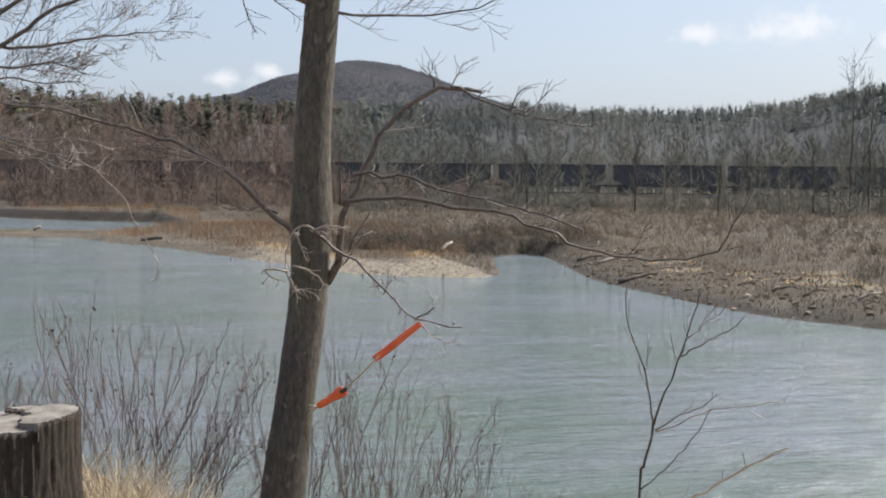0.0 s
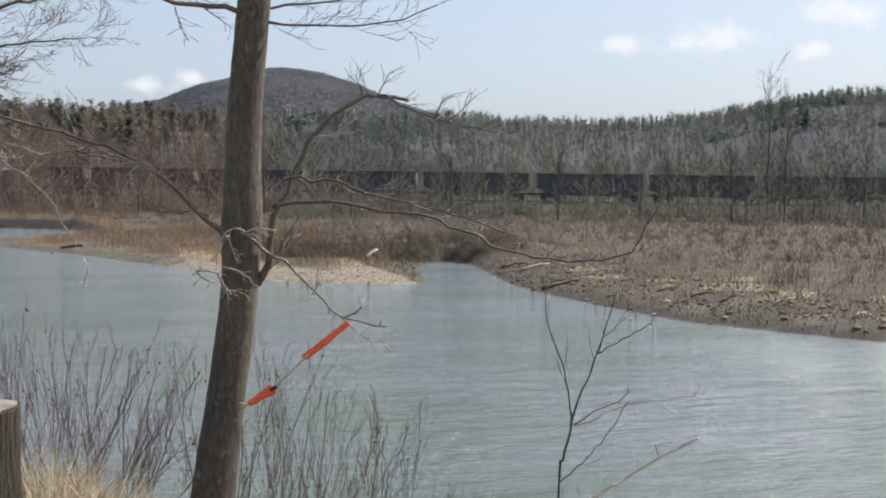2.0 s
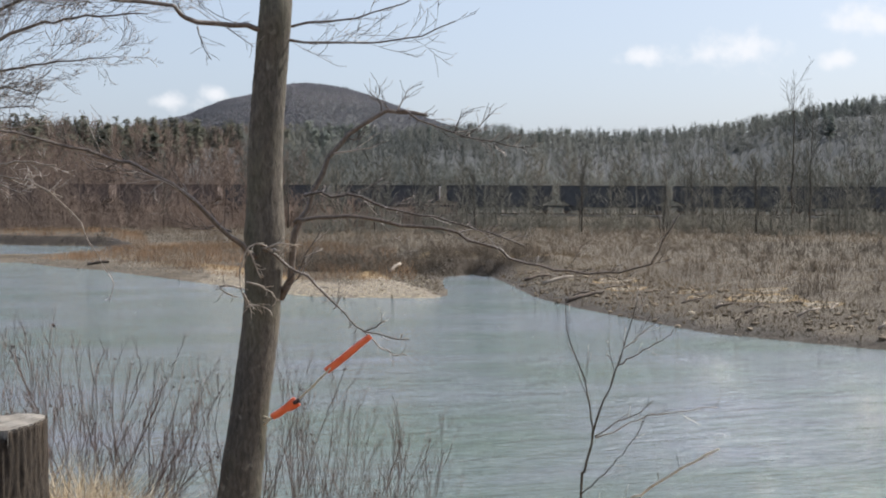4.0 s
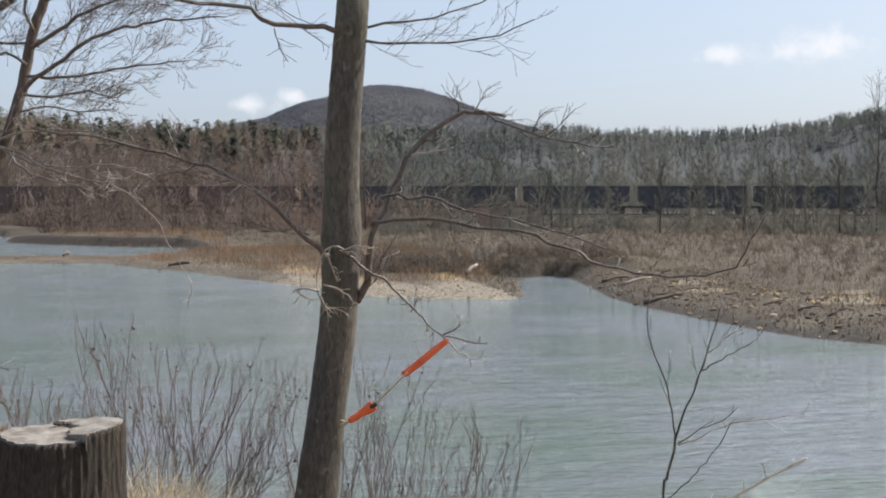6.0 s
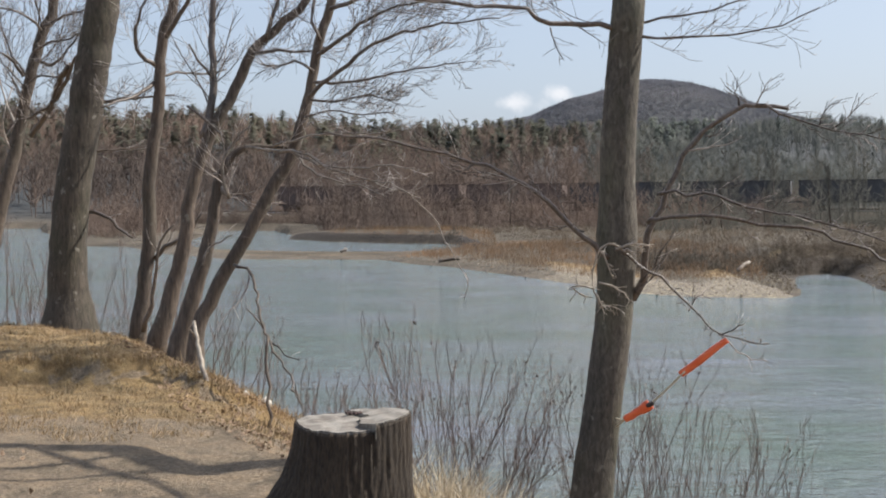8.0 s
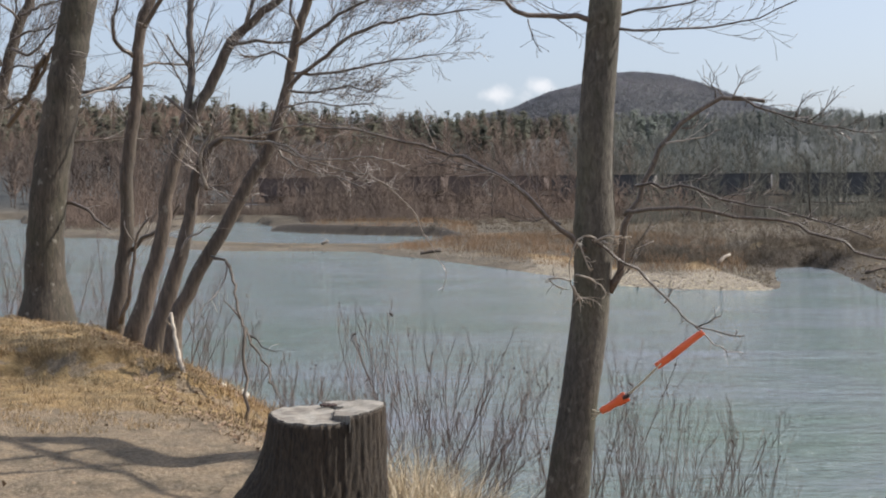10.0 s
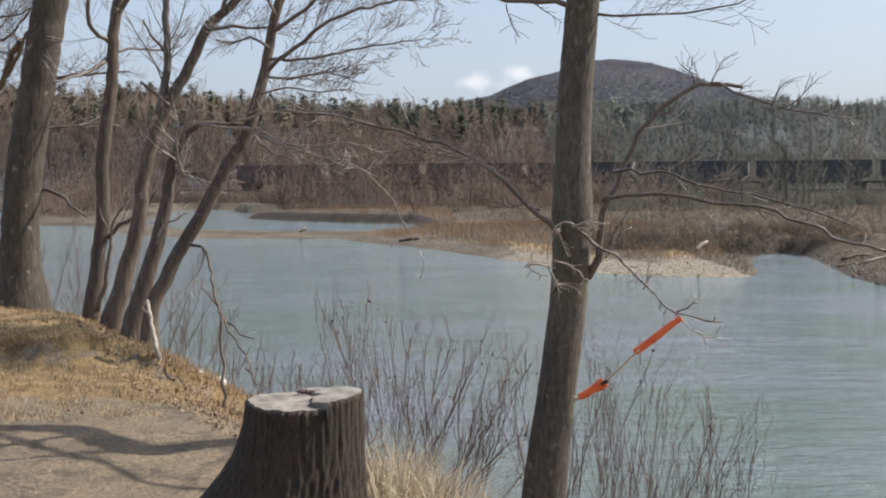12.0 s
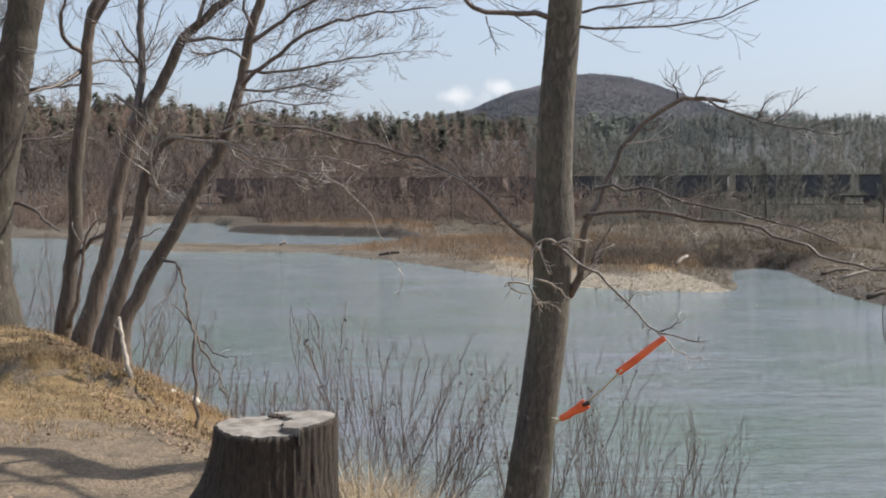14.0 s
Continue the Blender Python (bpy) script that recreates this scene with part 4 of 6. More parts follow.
# ---- trees along the bank upstream ----
def bank_tree(name, label, pts, radii, limbs, mat, seed, crown=None, sides=12, bark=M_LIMB, shift=0.0, thick=1.02, taper=0.68):
    r = np.random.RandomState(seed)
    pts = [(q[0] + shift, q[1], q[2]) for q in pts]
    limbs = [([(q[0] + shift, q[1], q[2]) for q in pth], *rest) for pth, *rest in limbs]
    base = pts[0]
    e = thing(name, tuple(base), label, "tree", "trees along the bank")
    p = curve_through(pts, 0.12, 0.006, r)
    s = np.linspace(0, 1, len(p))
    g = Geo()
    g.tube(p, 0, 0, sides, 0.02, radii=np.interp(s, np.linspace(0, 1, len(radii)), radii) * thick * np.linspace(1.0, taper, len(s)))
    part("trunk", g, mat, e)
    tw = Geo()
    for pth, r0, r1, n, ln, lev in limbs:
        g = Geo()
        q = curve_through(pth, 0.1, 0.008, r)
        g.tube(q, r0, r1, 6)
        lo = part("limb", g, bark, e)
        if n:
            ft = Geo()
            shoots(ft, q, r0 * 0.38, int(n * (1.9 if lev < 2 else 0.8)), ln * (1.0 if lev < 2 else 1.25), lev, r, 0.2, 0.1, 7 if lev < 2 else 5, 0.65, 0.0023 if lev < 2 else 0.0021, 0.6, 0.1)
            tagged(part("twig_spray", ft, M_TWIG_SUNLIT if bark is M_LIMB_SUNLIT else M_TWIG, lo), kind="stuff")
    if crown:
        n, ln, first = crown
        shoots(tw, p, radii[-1] * 1.3, n, ln, 2, r, 0.22, 0.16, 5, 0.9, 0.003, 0.6, first)
    if tw.v:
        tagged(part("twig_spray", tw, M_TWIG, e, "fine bare grey twigs"), kind="stuff")
    return e


def foot(q, drop=0.1):
    return (q[0], q[1], land_at(q[0], q[1]) - drop)


A0 = (-5.62, 15.95)
bank_tree("old_tree", "stout old bare tree with mossy grey bark and a flared foot", [foot(A0), (-5.62, 15.95, 0.35)] + [(-5.62, 15.93, 0.98), (-5.53, 15.96, 1.92), (-5.37, 16.02, 2.93), (-5.23, 16.06, 3.79), (-5.11, 16.1, 4.5)] + [(-5.0, 16.2, 6.5), (-4.6, 16.3, 9.0), (-4.5, 16.2, 12.0)],
          [0.44, 0.265, 0.232, 0.226, 0.222, 0.219, 0.216, 0.214, 0.212, 0.21, 0.208, 0.206, 0.204, 0.2, 0.195, 0.185, 0.17, 0.14, 0.1, 0.05],
          [([(-5.4, 16.22, 3.03), (-5.02, 16.16, 3.08), (-4.61, 16.11, 3.1), (-4.13, 16.07, 3.14)], 0.03, 0.01, 8, 0.7, 1), ([(-5.43, 16.1, 1.56), (-5.08, 15.86, 1.48), (-4.77, 15.61, 1.29), (-4.54, 15.33, 1.19)], 0.03, 0.012, 5, 0.4, 0),
           ([(-5.66, 16.34, 3.59), (-5.94, 16.66, 3.39), (-6.19, 17, 3.1), (-6.63, 17.26, 2.91)], 0.05, 0.02, 8, 0.8, 1), ([(-5.44, 16.2, 2.39), (-5.09, 16.35, 2.4), (-4.66, 16.51, 2.46), (-4.4, 16.61, 2.42)], 0.022, 0.01, 6, 0.5, 0),
           ([(-4.9, 16.2, 6.6), (-3.6, 15.6, 8.2), (-2.0, 15.2, 9.5)], 0.1, 0.03, 10, 1.3, 1), ([(-4.8, 16.3, 7.4), (-6.4, 16.8, 9.0), (-7.6, 17.0, 10.4)], 0.1, 0.03, 10, 1.3, 1)],
          M_BARK_OLD, 21, crown=(24, 2.0, 0.42), sides=24, shift=0.09, thick=1.07, taper=1.0)

B0 = (-4.2, 14.1)
bank_tree("bank_tree", "thin upright bare tree with grey-brown bark on the bank", [foot(B0)] + [(-4.16, 13.99, 0.09), (-4.11, 14, 0.43), (-4.05, 14.02, 0.91), (-4, 14.03, 1.4), (-4, 14.03, 1.88), (-3.94, 14.05, 2.42), (-3.87, 14.07, 2.9), (-3.85, 14.07, 3.38), (-3.79, 14.09, 3.79), (-3.68, 14.12, 4.14)] + [(-3.6, 14.2, 6.0), (-3.4, 14.2, 8.0)],
          [0.118, 0.088, 0.084, 0.082, 0.080, 0.076, 0.071, 0.071, 0.067, 0.063, 0.059, 0.046, 0.017],
          [([(-3.89, 14.06, 3.3), (-3.99, 13.95, 3.38), (-4.07, 13.85, 3.5), (-4.06, 13.76, 3.71), (-3.98, 13.71, 3.94), (-3.86, 13.66, 4.12)], 0.03, 0.014, 5, 0.6, 1), ([(-3.92, 14.05, 3.11), (-4.06, 13.81, 2.94), (-4.22, 13.55, 2.85), (-4.34, 13.3, 2.75)], 0.03, 0.01, 8, 0.5, 1),
           ([(-3.85, 14.07, 3.18), (-3.7, 14.25, 3.25), (-3.43, 14.45, 3.25), (-3.16, 14.65, 3.32)], 0.02, 0.008, 8, 0.5, 1), ([(-3.75, 13.99, 3.64), (-3.57, 13.87, 3.89), (-3.41, 13.74, 4.07), (-3.28, 13.6, 4.31)], 0.035, 0.02, 8, 0.7, 1),
           ([(-3.96, 14.04, 0.97), (-3.81, 14, 1.12), (-3.63, 13.97, 1.22), (-3.45, 13.94, 1.36), (-3.33, 13.89, 1.53)], 0.03, 0.012, 6, 0.4, 1), ([(-4.02, 13.71, 0.12), (-3.9, 13.67, 0.46), (-3.83, 13.61, 0.87), (-3.76, 13.55, 1.2), (-3.58, 13.52, 1.4)], 0.035, 0.012, 4, 0.5, 0)],
          M_BARK_LEAN, 22, crown=(10, 1.0, 0.4), shift=0.12)

C0 = (-3.58, 13.0)
bank_tree("leaning_tree", "leaning bare tree with an elbowed upper stem", [foot(C0)] + [(-3.52, 12.92, 0.14), (-3.41, 12.95, 0.46), (-3.29, 12.98, 0.9), (-3.19, 13, 1.41), (-3.12, 13.02, 1.85), (-2.99, 13.05, 2.24), (-2.83, 13.08, 2.59), (-2.71, 13.11, 2.81), (-2.58, 13.14, 3.07), (-2.45, 13.16, 3.36), (-2.32, 13.18, 3.47), (-2.1, 13.22, 3.71), (-1.81, 13.26, 4)] + [(-1.4, 13.2, 5.2), (-0.9, 13.0, 6.3)],
          [0.134, 0.099, 0.088, 0.081, 0.077, 0.074, 0.071, 0.067, 0.060, 0.056, 0.053, 0.053, 0.048, 0.042, 0.032, 0.011],
          [([(-3, 13.05, 2.36), (-2.92, 13.11, 2.68), (-2.9, 13.15, 3.01), (-2.91, 13.19, 3.46), (-2.9, 13.23, 3.98), (-2.87, 13.28, 4.37)], 0.055, 0.035, 12, 0.8, 1), ([(-2.43, 13.06, 3.32), (-2.14, 13.01, 3.35), (-1.81, 12.96, 3.32), (-1.52, 12.89, 3.37)], 0.022, 0.008, 10, 0.5, 1),
           ([(-2.28, 13.09, 3.47), (-2.21, 13.1, 3.69), (-2.13, 13.11, 3.95), (-2.08, 13.12, 4.2)], 0.03, 0.015, 8, 0.6, 1), ([(-2.9, 13.07, 3.06), (-3.01, 12.94, 3.24), (-3.09, 12.82, 3.4)], 0.018, 0.01, 4, 0.4, 0),
           ([(-3.14, 12.91, 2.73), (-2.87, 12.82, 2.51), (-2.69, 12.7, 2.37)], 0.018, 0.01, 4, 0.3, 0)],
          M_BARK_LEAN, 23, crown=(9, 0.9, 0.45))

D0 = (-3.12, 12.2)
bank_tree("leaning_tree", "leaning bare tree with a forked lower stem", [foot(D0)] + [(-3.12, 12.19, 0.1), (-3.02, 12.22, 0.46), (-2.93, 12.24, 0.76), (-2.82, 12.27, 1.12), (-2.74, 12.29, 1.48), (-2.68, 12.3, 1.84), (-2.58, 12.32, 2.08), (-2.4, 12.36, 2.24), (-2.12, 12.41, 2.25), (-1.76, 12.46, 2.19)],
          [0.134, 0.105, 0.097, 0.088, 0.084, 0.076, 0.071, 0.059, 0.042, 0.029, 0.017],
          [([(-2.36, 12.16, 2.23), (-2.05, 11.98, 2.19), (-1.73, 11.79, 2.16), (-1.42, 11.6, 1.99), (-1.06, 11.4, 1.88), (-0.77, 11.19, 1.78), (-0.49, 10.97, 1.68)], 0.02, 0.007, 7, 0.3, 1),
           ([(-1.88, 12.04, 2.19), (-1.55, 11.73, 2.04), (-1.17, 11.42, 1.98), (-0.81, 11.1, 1.99), (-0.53, 10.77, 1.96)], 0.016, 0.007, 6, 0.3, 1), ([(-1.82, 12.05, 2.15), (-1.49, 11.69, 1.89), (-1.11, 11.33, 1.81), (-0.81, 10.95, 1.7)], 0.014, 0.006, 6, 0.3, 1),
           ([(-2.68, 12.3, 1.84), (-2.58, 12.24, 1.72), (-2.6, 12.16, 2.02), (-2.51, 12.1, 2.25), (-2.29, 12.07, 2.45)], 0.03, 0.01, 8, 0.5, 1), ([(-2.78, 11.97, 1.01), (-2.71, 11.98, 1.19), (-2.59, 12.01, 1.25), (-2.48, 12.03, 1.32)], 0.015, 0.006, 4, 0.3, 0),
           ([(-1.06, 11.4, 1.88), (-0.73, 10.95, 1.8), (-0.5, 10.9, 1.65), (-0.31, 10.9, 1.43), (-0.23, 10.9, 1.25), (-0.14, 10.9, 1.07), (-0.06, 10.9, 0.96), (-0.04, 10.9, 0.84), (-0.08, 10.9, 0.72)], 0.008, 0.003, 3, 0.12, 0),
           ([(-2.08, 12.21, 2.24), (-1.57, 11.98, 2.35), (-1.08, 11.73, 2.34), (-0.56, 11.47, 2.36)], 0.014, 0.005, 7, 0.35, 1)],
          M_BARK_LEAN, 24, bark=M_LIMB_SUNLIT)

E0 = (-2.88, 11.95)
bank_tree("leaning_tree", "long bare tree leaning out over the water", [foot(E0)] + [(-2.88, 12.05, 0.33), (-2.74, 12.08, 0.59), (-2.61, 12.11, 0.86), (-2.46, 12.14, 1.12), (-2.33, 12.16, 1.35), (-2.18, 12.19, 1.63), (-2.06, 12.21, 1.86), (-1.91, 12.24, 2.1), (-1.79, 12.25, 2.46), (-1.69, 12.27, 2.82), (-1.62, 12.28, 3.18), (-1.54, 12.29, 3.5), (-1.44, 12.3, 3.83)] + [(-1.3, 12.2, 5.3), (-1.1, 12.1, 7.0)],
          [0.113, 0.079, 0.076, 0.074, 0.072, 0.068, 0.064, 0.060, 0.057, 0.050, 0.045, 0.041, 0.038, 0.036, 0.026, 0.009],
          [([(-1.68, 12.17, 2.75), (-1.46, 12.08, 2.94), (-1.24, 11.98, 3.08), (-1, 11.89, 3.25), (-0.67, 11.79, 3.36), (-0.27, 11.69, 3.43), (0.3, 11.57, 3.46)], 0.026, 0.006, 26, 0.75, 2), ([(-1.59, 12.18, 3.19), (-1.34, 12.08, 3.35), (-1.03, 11.99, 3.54), (-0.62, 11.89, 3.66), (-0.15, 11.78, 3.7)], 0.024, 0.006, 22, 0.7, 2),
           ([(-1.64, 12.17, 2.9), (-1.34, 12.08, 2.89), (-0.98, 11.99, 2.93), (-0.57, 11.89, 3), (-0.04, 11.78, 3.06)], 0.018, 0.005, 22, 0.6, 2), ([(-1.67, 12.17, 2.72), (-1.41, 12.1, 2.7), (-1.05, 12.04, 2.75), (-0.75, 11.96, 2.69)], 0.015, 0.005, 16, 0.45, 1),
           ([(-1.64, 12.17, 3.02), (-1.84, 12.25, 3.14), (-2.03, 12.32, 3.09), (-2.22, 12.39, 3.13)], 0.018, 0.006, 10, 0.5, 1), ([(-1.56, 12.18, 3.34), (-1.65, 12.24, 3.56), (-1.64, 12.31, 3.8), (-1.6, 12.38, 4)], 0.02, 0.01, 8, 0.6, 1),
           ([(-1.46, 12.2, 3.67), (-1.09, 12, 3.75), (-0.61, 11.8, 3.82), (-0.04, 11.58, 3.83)], 0.025, 0.006, 22, 0.8, 2), ([(-1.74, 12.16, 2.54), (-1.46, 12.03, 2.59), (-1.1, 11.9, 2.55), (-0.77, 11.76, 2.56)], 0.012, 0.004, 12, 0.4, 1)],
          M_BARK_LEAN, 25, crown=(6, 0.9, 0.55))

F0 = (-7.6, 17.5)
bank_tree("bank_tree", "bare slanting tree behind the stout old one", [foot(F0)] + [(-7.3, 17.54, 1.18), (-6.97, 17.67, 2.64), (-6.76, 17.75, 3.68), (-6.59, 17.81, 4.29), (-6.43, 17.87, 4.82)] + [(-6.2, 17.8, 7.5), (-6.0, 17.5, 10.0)],
          [0.17, 0.15, 0.13, 0.12, 0.11, 0.10, 0.08, 0.03],
          [([(-6.71, 17.56, 2.68), (-6.27, 17.08, 3.02), (-5.86, 16.59, 3.38), (-5.53, 16.07, 3.68)], 0.05, 0.02, 10, 0.8, 1), ([(-6.64, 17.58, 3.83), (-6.33, 17.41, 3.72), (-6.01, 17.24, 3.95), (-5.77, 17.04, 4.17)], 0.03, 0.01, 10, 0.8, 1),
           ([(-6.45, 17.45, 4.32), (-6.07, 17.23, 4.42), (-5.65, 17.02, 4.48), (-5.14, 16.83, 4.5)], 0.025, 0.008, 14, 0.9, 1), ([(-6.58, 17.4, 3.94), (-6.23, 17.17, 4.03), (-5.89, 16.94, 4.06), (-5.44, 16.73, 4.2)], 0.022, 0.008, 14, 0.8, 1),
           ([(-6.76, 17.43, 3.56), (-6.87, 17.29, 3.76), (-6.98, 17.13, 3.87), (-7.22, 16.92, 4.01)], 0.03, 0.01, 12, 0.9, 1), ([(-6.77, 17.33, 3.38), (-6.41, 17.18, 3.53), (-6.06, 17.02, 3.51), (-5.63, 16.88, 3.59)], 0.02, 0.007, 14, 0.7, 1),
           ([(-6.52, 17.53, 4.25), (-6.67, 17.36, 4.44), (-6.82, 17.2, 4.5), (-7.07, 16.99, 4.55)], 0.025, 0.008, 14, 0.9, 1)],
          M_BARK_LEAN, 26, crown=(40, 1.6, 0.25), shift=0.12, thick=0.78)

# ---- broken wood, stones and shrubs on the bank ----
def broken_branch():
    pts = [(-2.34, 11.35, 1.04), (-2.14, 11.07, 0.99), (-2.03, 10.77, 0.84), (-1.93, 10.47, 0.62), (-1.81, 10.17, 0.44), (-1.65, 9.88, 0.27), (-1.5, 9.58, 0.09), (-1.39, 9.28, -0.08)]
    e = thing("broken_branch", pts[-1], "dead broken branch hanging from a leaning trunk to the bank", "branch")
    g = Geo()
    p = curve_through(pts, 0.08, 0.01, rng)
    g.tube(p, 0.016, 0.006, 6, 0.1)
    part("stem", g, M_BARK_LEAN, e)
    g = Geo()
    for q in ([(-2.16, 11.18, 0.98), (-2.16, 11.03, 0.82), (-2.24, 10.86, 0.67), (-2.34, 10.68, 0.56), (-2.34, 10.53, 0.39)], [(-1.8, 10.23, 0.4), (-1.64, 10.05, 0.33), (-1.5, 9.87, 0.29)], [(-1.89, 10.42, 0.5), (-1.97, 10.3, 0.64), (-2.02, 10.19, 0.71)]):
        s = limb(g, q, 0.012, 0.004, 5)
        shoots(g, s, 0.006, 4, 0.2, 0, rng, 0.3, -0.05)
    tagged(part("twig_spray", g, M_TWIG, e), kind="stuff")
    q = [(-1.76, 9.83, 0.51), (-1.76, 9.73, 0.31), (-1.73, 9.63, 0.09), (-1.71, 9.53, -0.13)]
    e = thing("dead_sapling", q[-1], "thin dark dead sapling standing on the bank", "sapling")
    g = Geo()
    limb(g, q + [(q[-1][0], q[-1][1], land_at(q[-1][0], q[-1][1]) - 0.1)], 0.013, 0.016, 6)
    part("stem", g, M_BARK_LEAN, e)


broken_branch()


def white_stick():
    q = [(-2.57, 10.58, 0.56), (-2.52, 10.46, 0.42), (-2.45, 10.33, 0.23), (-2.38, 10.21, 0.06)]
    e = thing("bleached_stick", q[-1], "bleached barkless stick leaning on the leaning trunks", "stick")
    g = Geo()
    z = land_at(q[-1][0], q[-1][1])
    g.tube(curve_through(q + [(q[-1][0] + 0.02, q[-1][1], min(q[-1][2], z) - 0.05)], 0.06, 0.004, rng), 0.014, 0.026, 8, 0.12)
    part("stick", g, M_PALE, e)
    g = Geo()
    g.tube([(-2.55, 10.58, 0.41), (-2.6, 10.52, 0.5), (-2.56, 10.48, 0.55)], 0.012, 0.004, 5)
    part("snag", g, M_PALE, e)


white_stick()

M_WHITE = plain_material("pale_rock", (0.46, 0.42, 0.36), (0.72, 0.68, 0.6), 9, 0.85, 0.4)
for x, y, size, tag in ((-1.93, 10.7, 0.085, "bleached white"), (-2.1, 10.55, 0.055, "small pale"), (-2.5, 10.5, 0.035, "grey")):
    g = Geo()
    rock_mesh(g, (x, y, land_at(x, y) + size * 0.4), size, rng, 0.8)
    ob = g.make("rock", M_WHITE, None, smooth=True)
    tagged(ob, tag + " rock lying in leaf litter on the bank", "rock", "rocks on the bank")


def shrub(name, label, centre, spread_x, spread_y, stems, height, lean, seed, mat=M_SHRUB, tip_buds=True, radius=0.0038, kids=6):
    r = np.random.RandomState(seed)
    cx, cy = centre
    e = thing(name, (cx, cy, land_at(cx, cy)), label, "shrub", "shrubs on the bank")
    tw, bd = Geo(), Geo()
    tips = []
    for s in range(stems):
        ox, oy = r.normal(0, spread_x), r.normal(0, spread_y)
        x, y = cx + ox, cy + oy
        z = land_at(x, y)
        hh = height * r.uniform(0.55, 1.1)
        out = np.array([lean[0] + r.normal(0, 0.2) + ox * 0.25, lean[1] + r.normal(0, 0.15), 1.0])
        pts = [(x, y, z - 0.1)]
        d = unit(out)
        k = 6
        for i in range(k):
            d = unit(d + r.normal(0, 0.06, 3) + np.array([lean[0] * 0.04, 0, 0.02]))
            pts.append(tuple(np.array(pts[-1]) + d * hh / k))
        p = curve_through(pts, 0.08, 0.003, r)
        sg = Geo()
        sg.tube(p, radius * r.uniform(0.6, 1.15), 0.0018, 5)
        part("stem", sg, mat, e)
        shoots(tw, p, 0.0032, kids + 2, hh * 0.3, 1, r, 0.12, 0.25, 3, 0.42, 0.0014, 0.5, 0.3)
        tips.append(p[-1])
        for q in p[len(p) // 2:: 3]:
            if r.rand() < 0.25:
                tips.append(q + r.normal(0, 0.03, 3))
    tagged(part("twig_spray", tw, mat, e), kind="stuff")
    if tip_buds:
        buds(bd, tips, 0.009, r)
        tagged(part("seed_heads", bd, M_BUD, e, "small dark seed heads"), kind="stuff")
    return e


LAB = "leafless reddish-brown shrub of many thin upright stems"
shrub("shrub", LAB + " beside the stump", (-0.05, 8.0), 0.26, 0.25, 30, 1.28, (0.02, 0), 31)
shrub("shrub", LAB + " spreading over the slope", (0.15, 8.3), 0.22, 0.25, 20, 1.25, (0.5, 0), 32)
shrub("shrub", LAB + " past the stump", (-0.85, 9.2), 0.26, 0.3, 16, 0.85, (0.0, 0), 33, kids=5, radius=0.0032)
shrub("shrub", LAB + " at the maple's foot", (0.78, 8.2), 0.12, 0.2, 8, 1.75, (0.0, 0), 34)
shrub("shrub", LAB + " below the maple", (1.35, 8.4), 0.22, 0.3, 26, 1.7, (0.18, 0), 35)
shrub("shrub", LAB + " low over the water", (2.05, 8.4), 0.26, 0.3, 28, 1.6, (0.2, 0), 36)
shrub("shrub", LAB + " low over the water", (2.7, 8.3), 0.2, 0.25, 15, 1.5, (0.3, 0), 37)
shrub("shrub", LAB + " among dry reeds", (-6.9, 18.3), 0.8, 0.6, 60, 2.2, (0.0, 0), 38, tip_buds=False, radius=0.008)
shrub("shrub", LAB + " behind the leaning trees", (-4.0, 16.4), 0.7, 0.5, 48, 1.75, (0.0, 0), 39, tip_buds=False, radius=0.008)
shrub("shrub", LAB + " beside the dead branch", (-1.3, 10.7), 0.38, 0.4, 30, 0.72, (0.1, 0), 40, tip_buds=False, radius=0.0024)


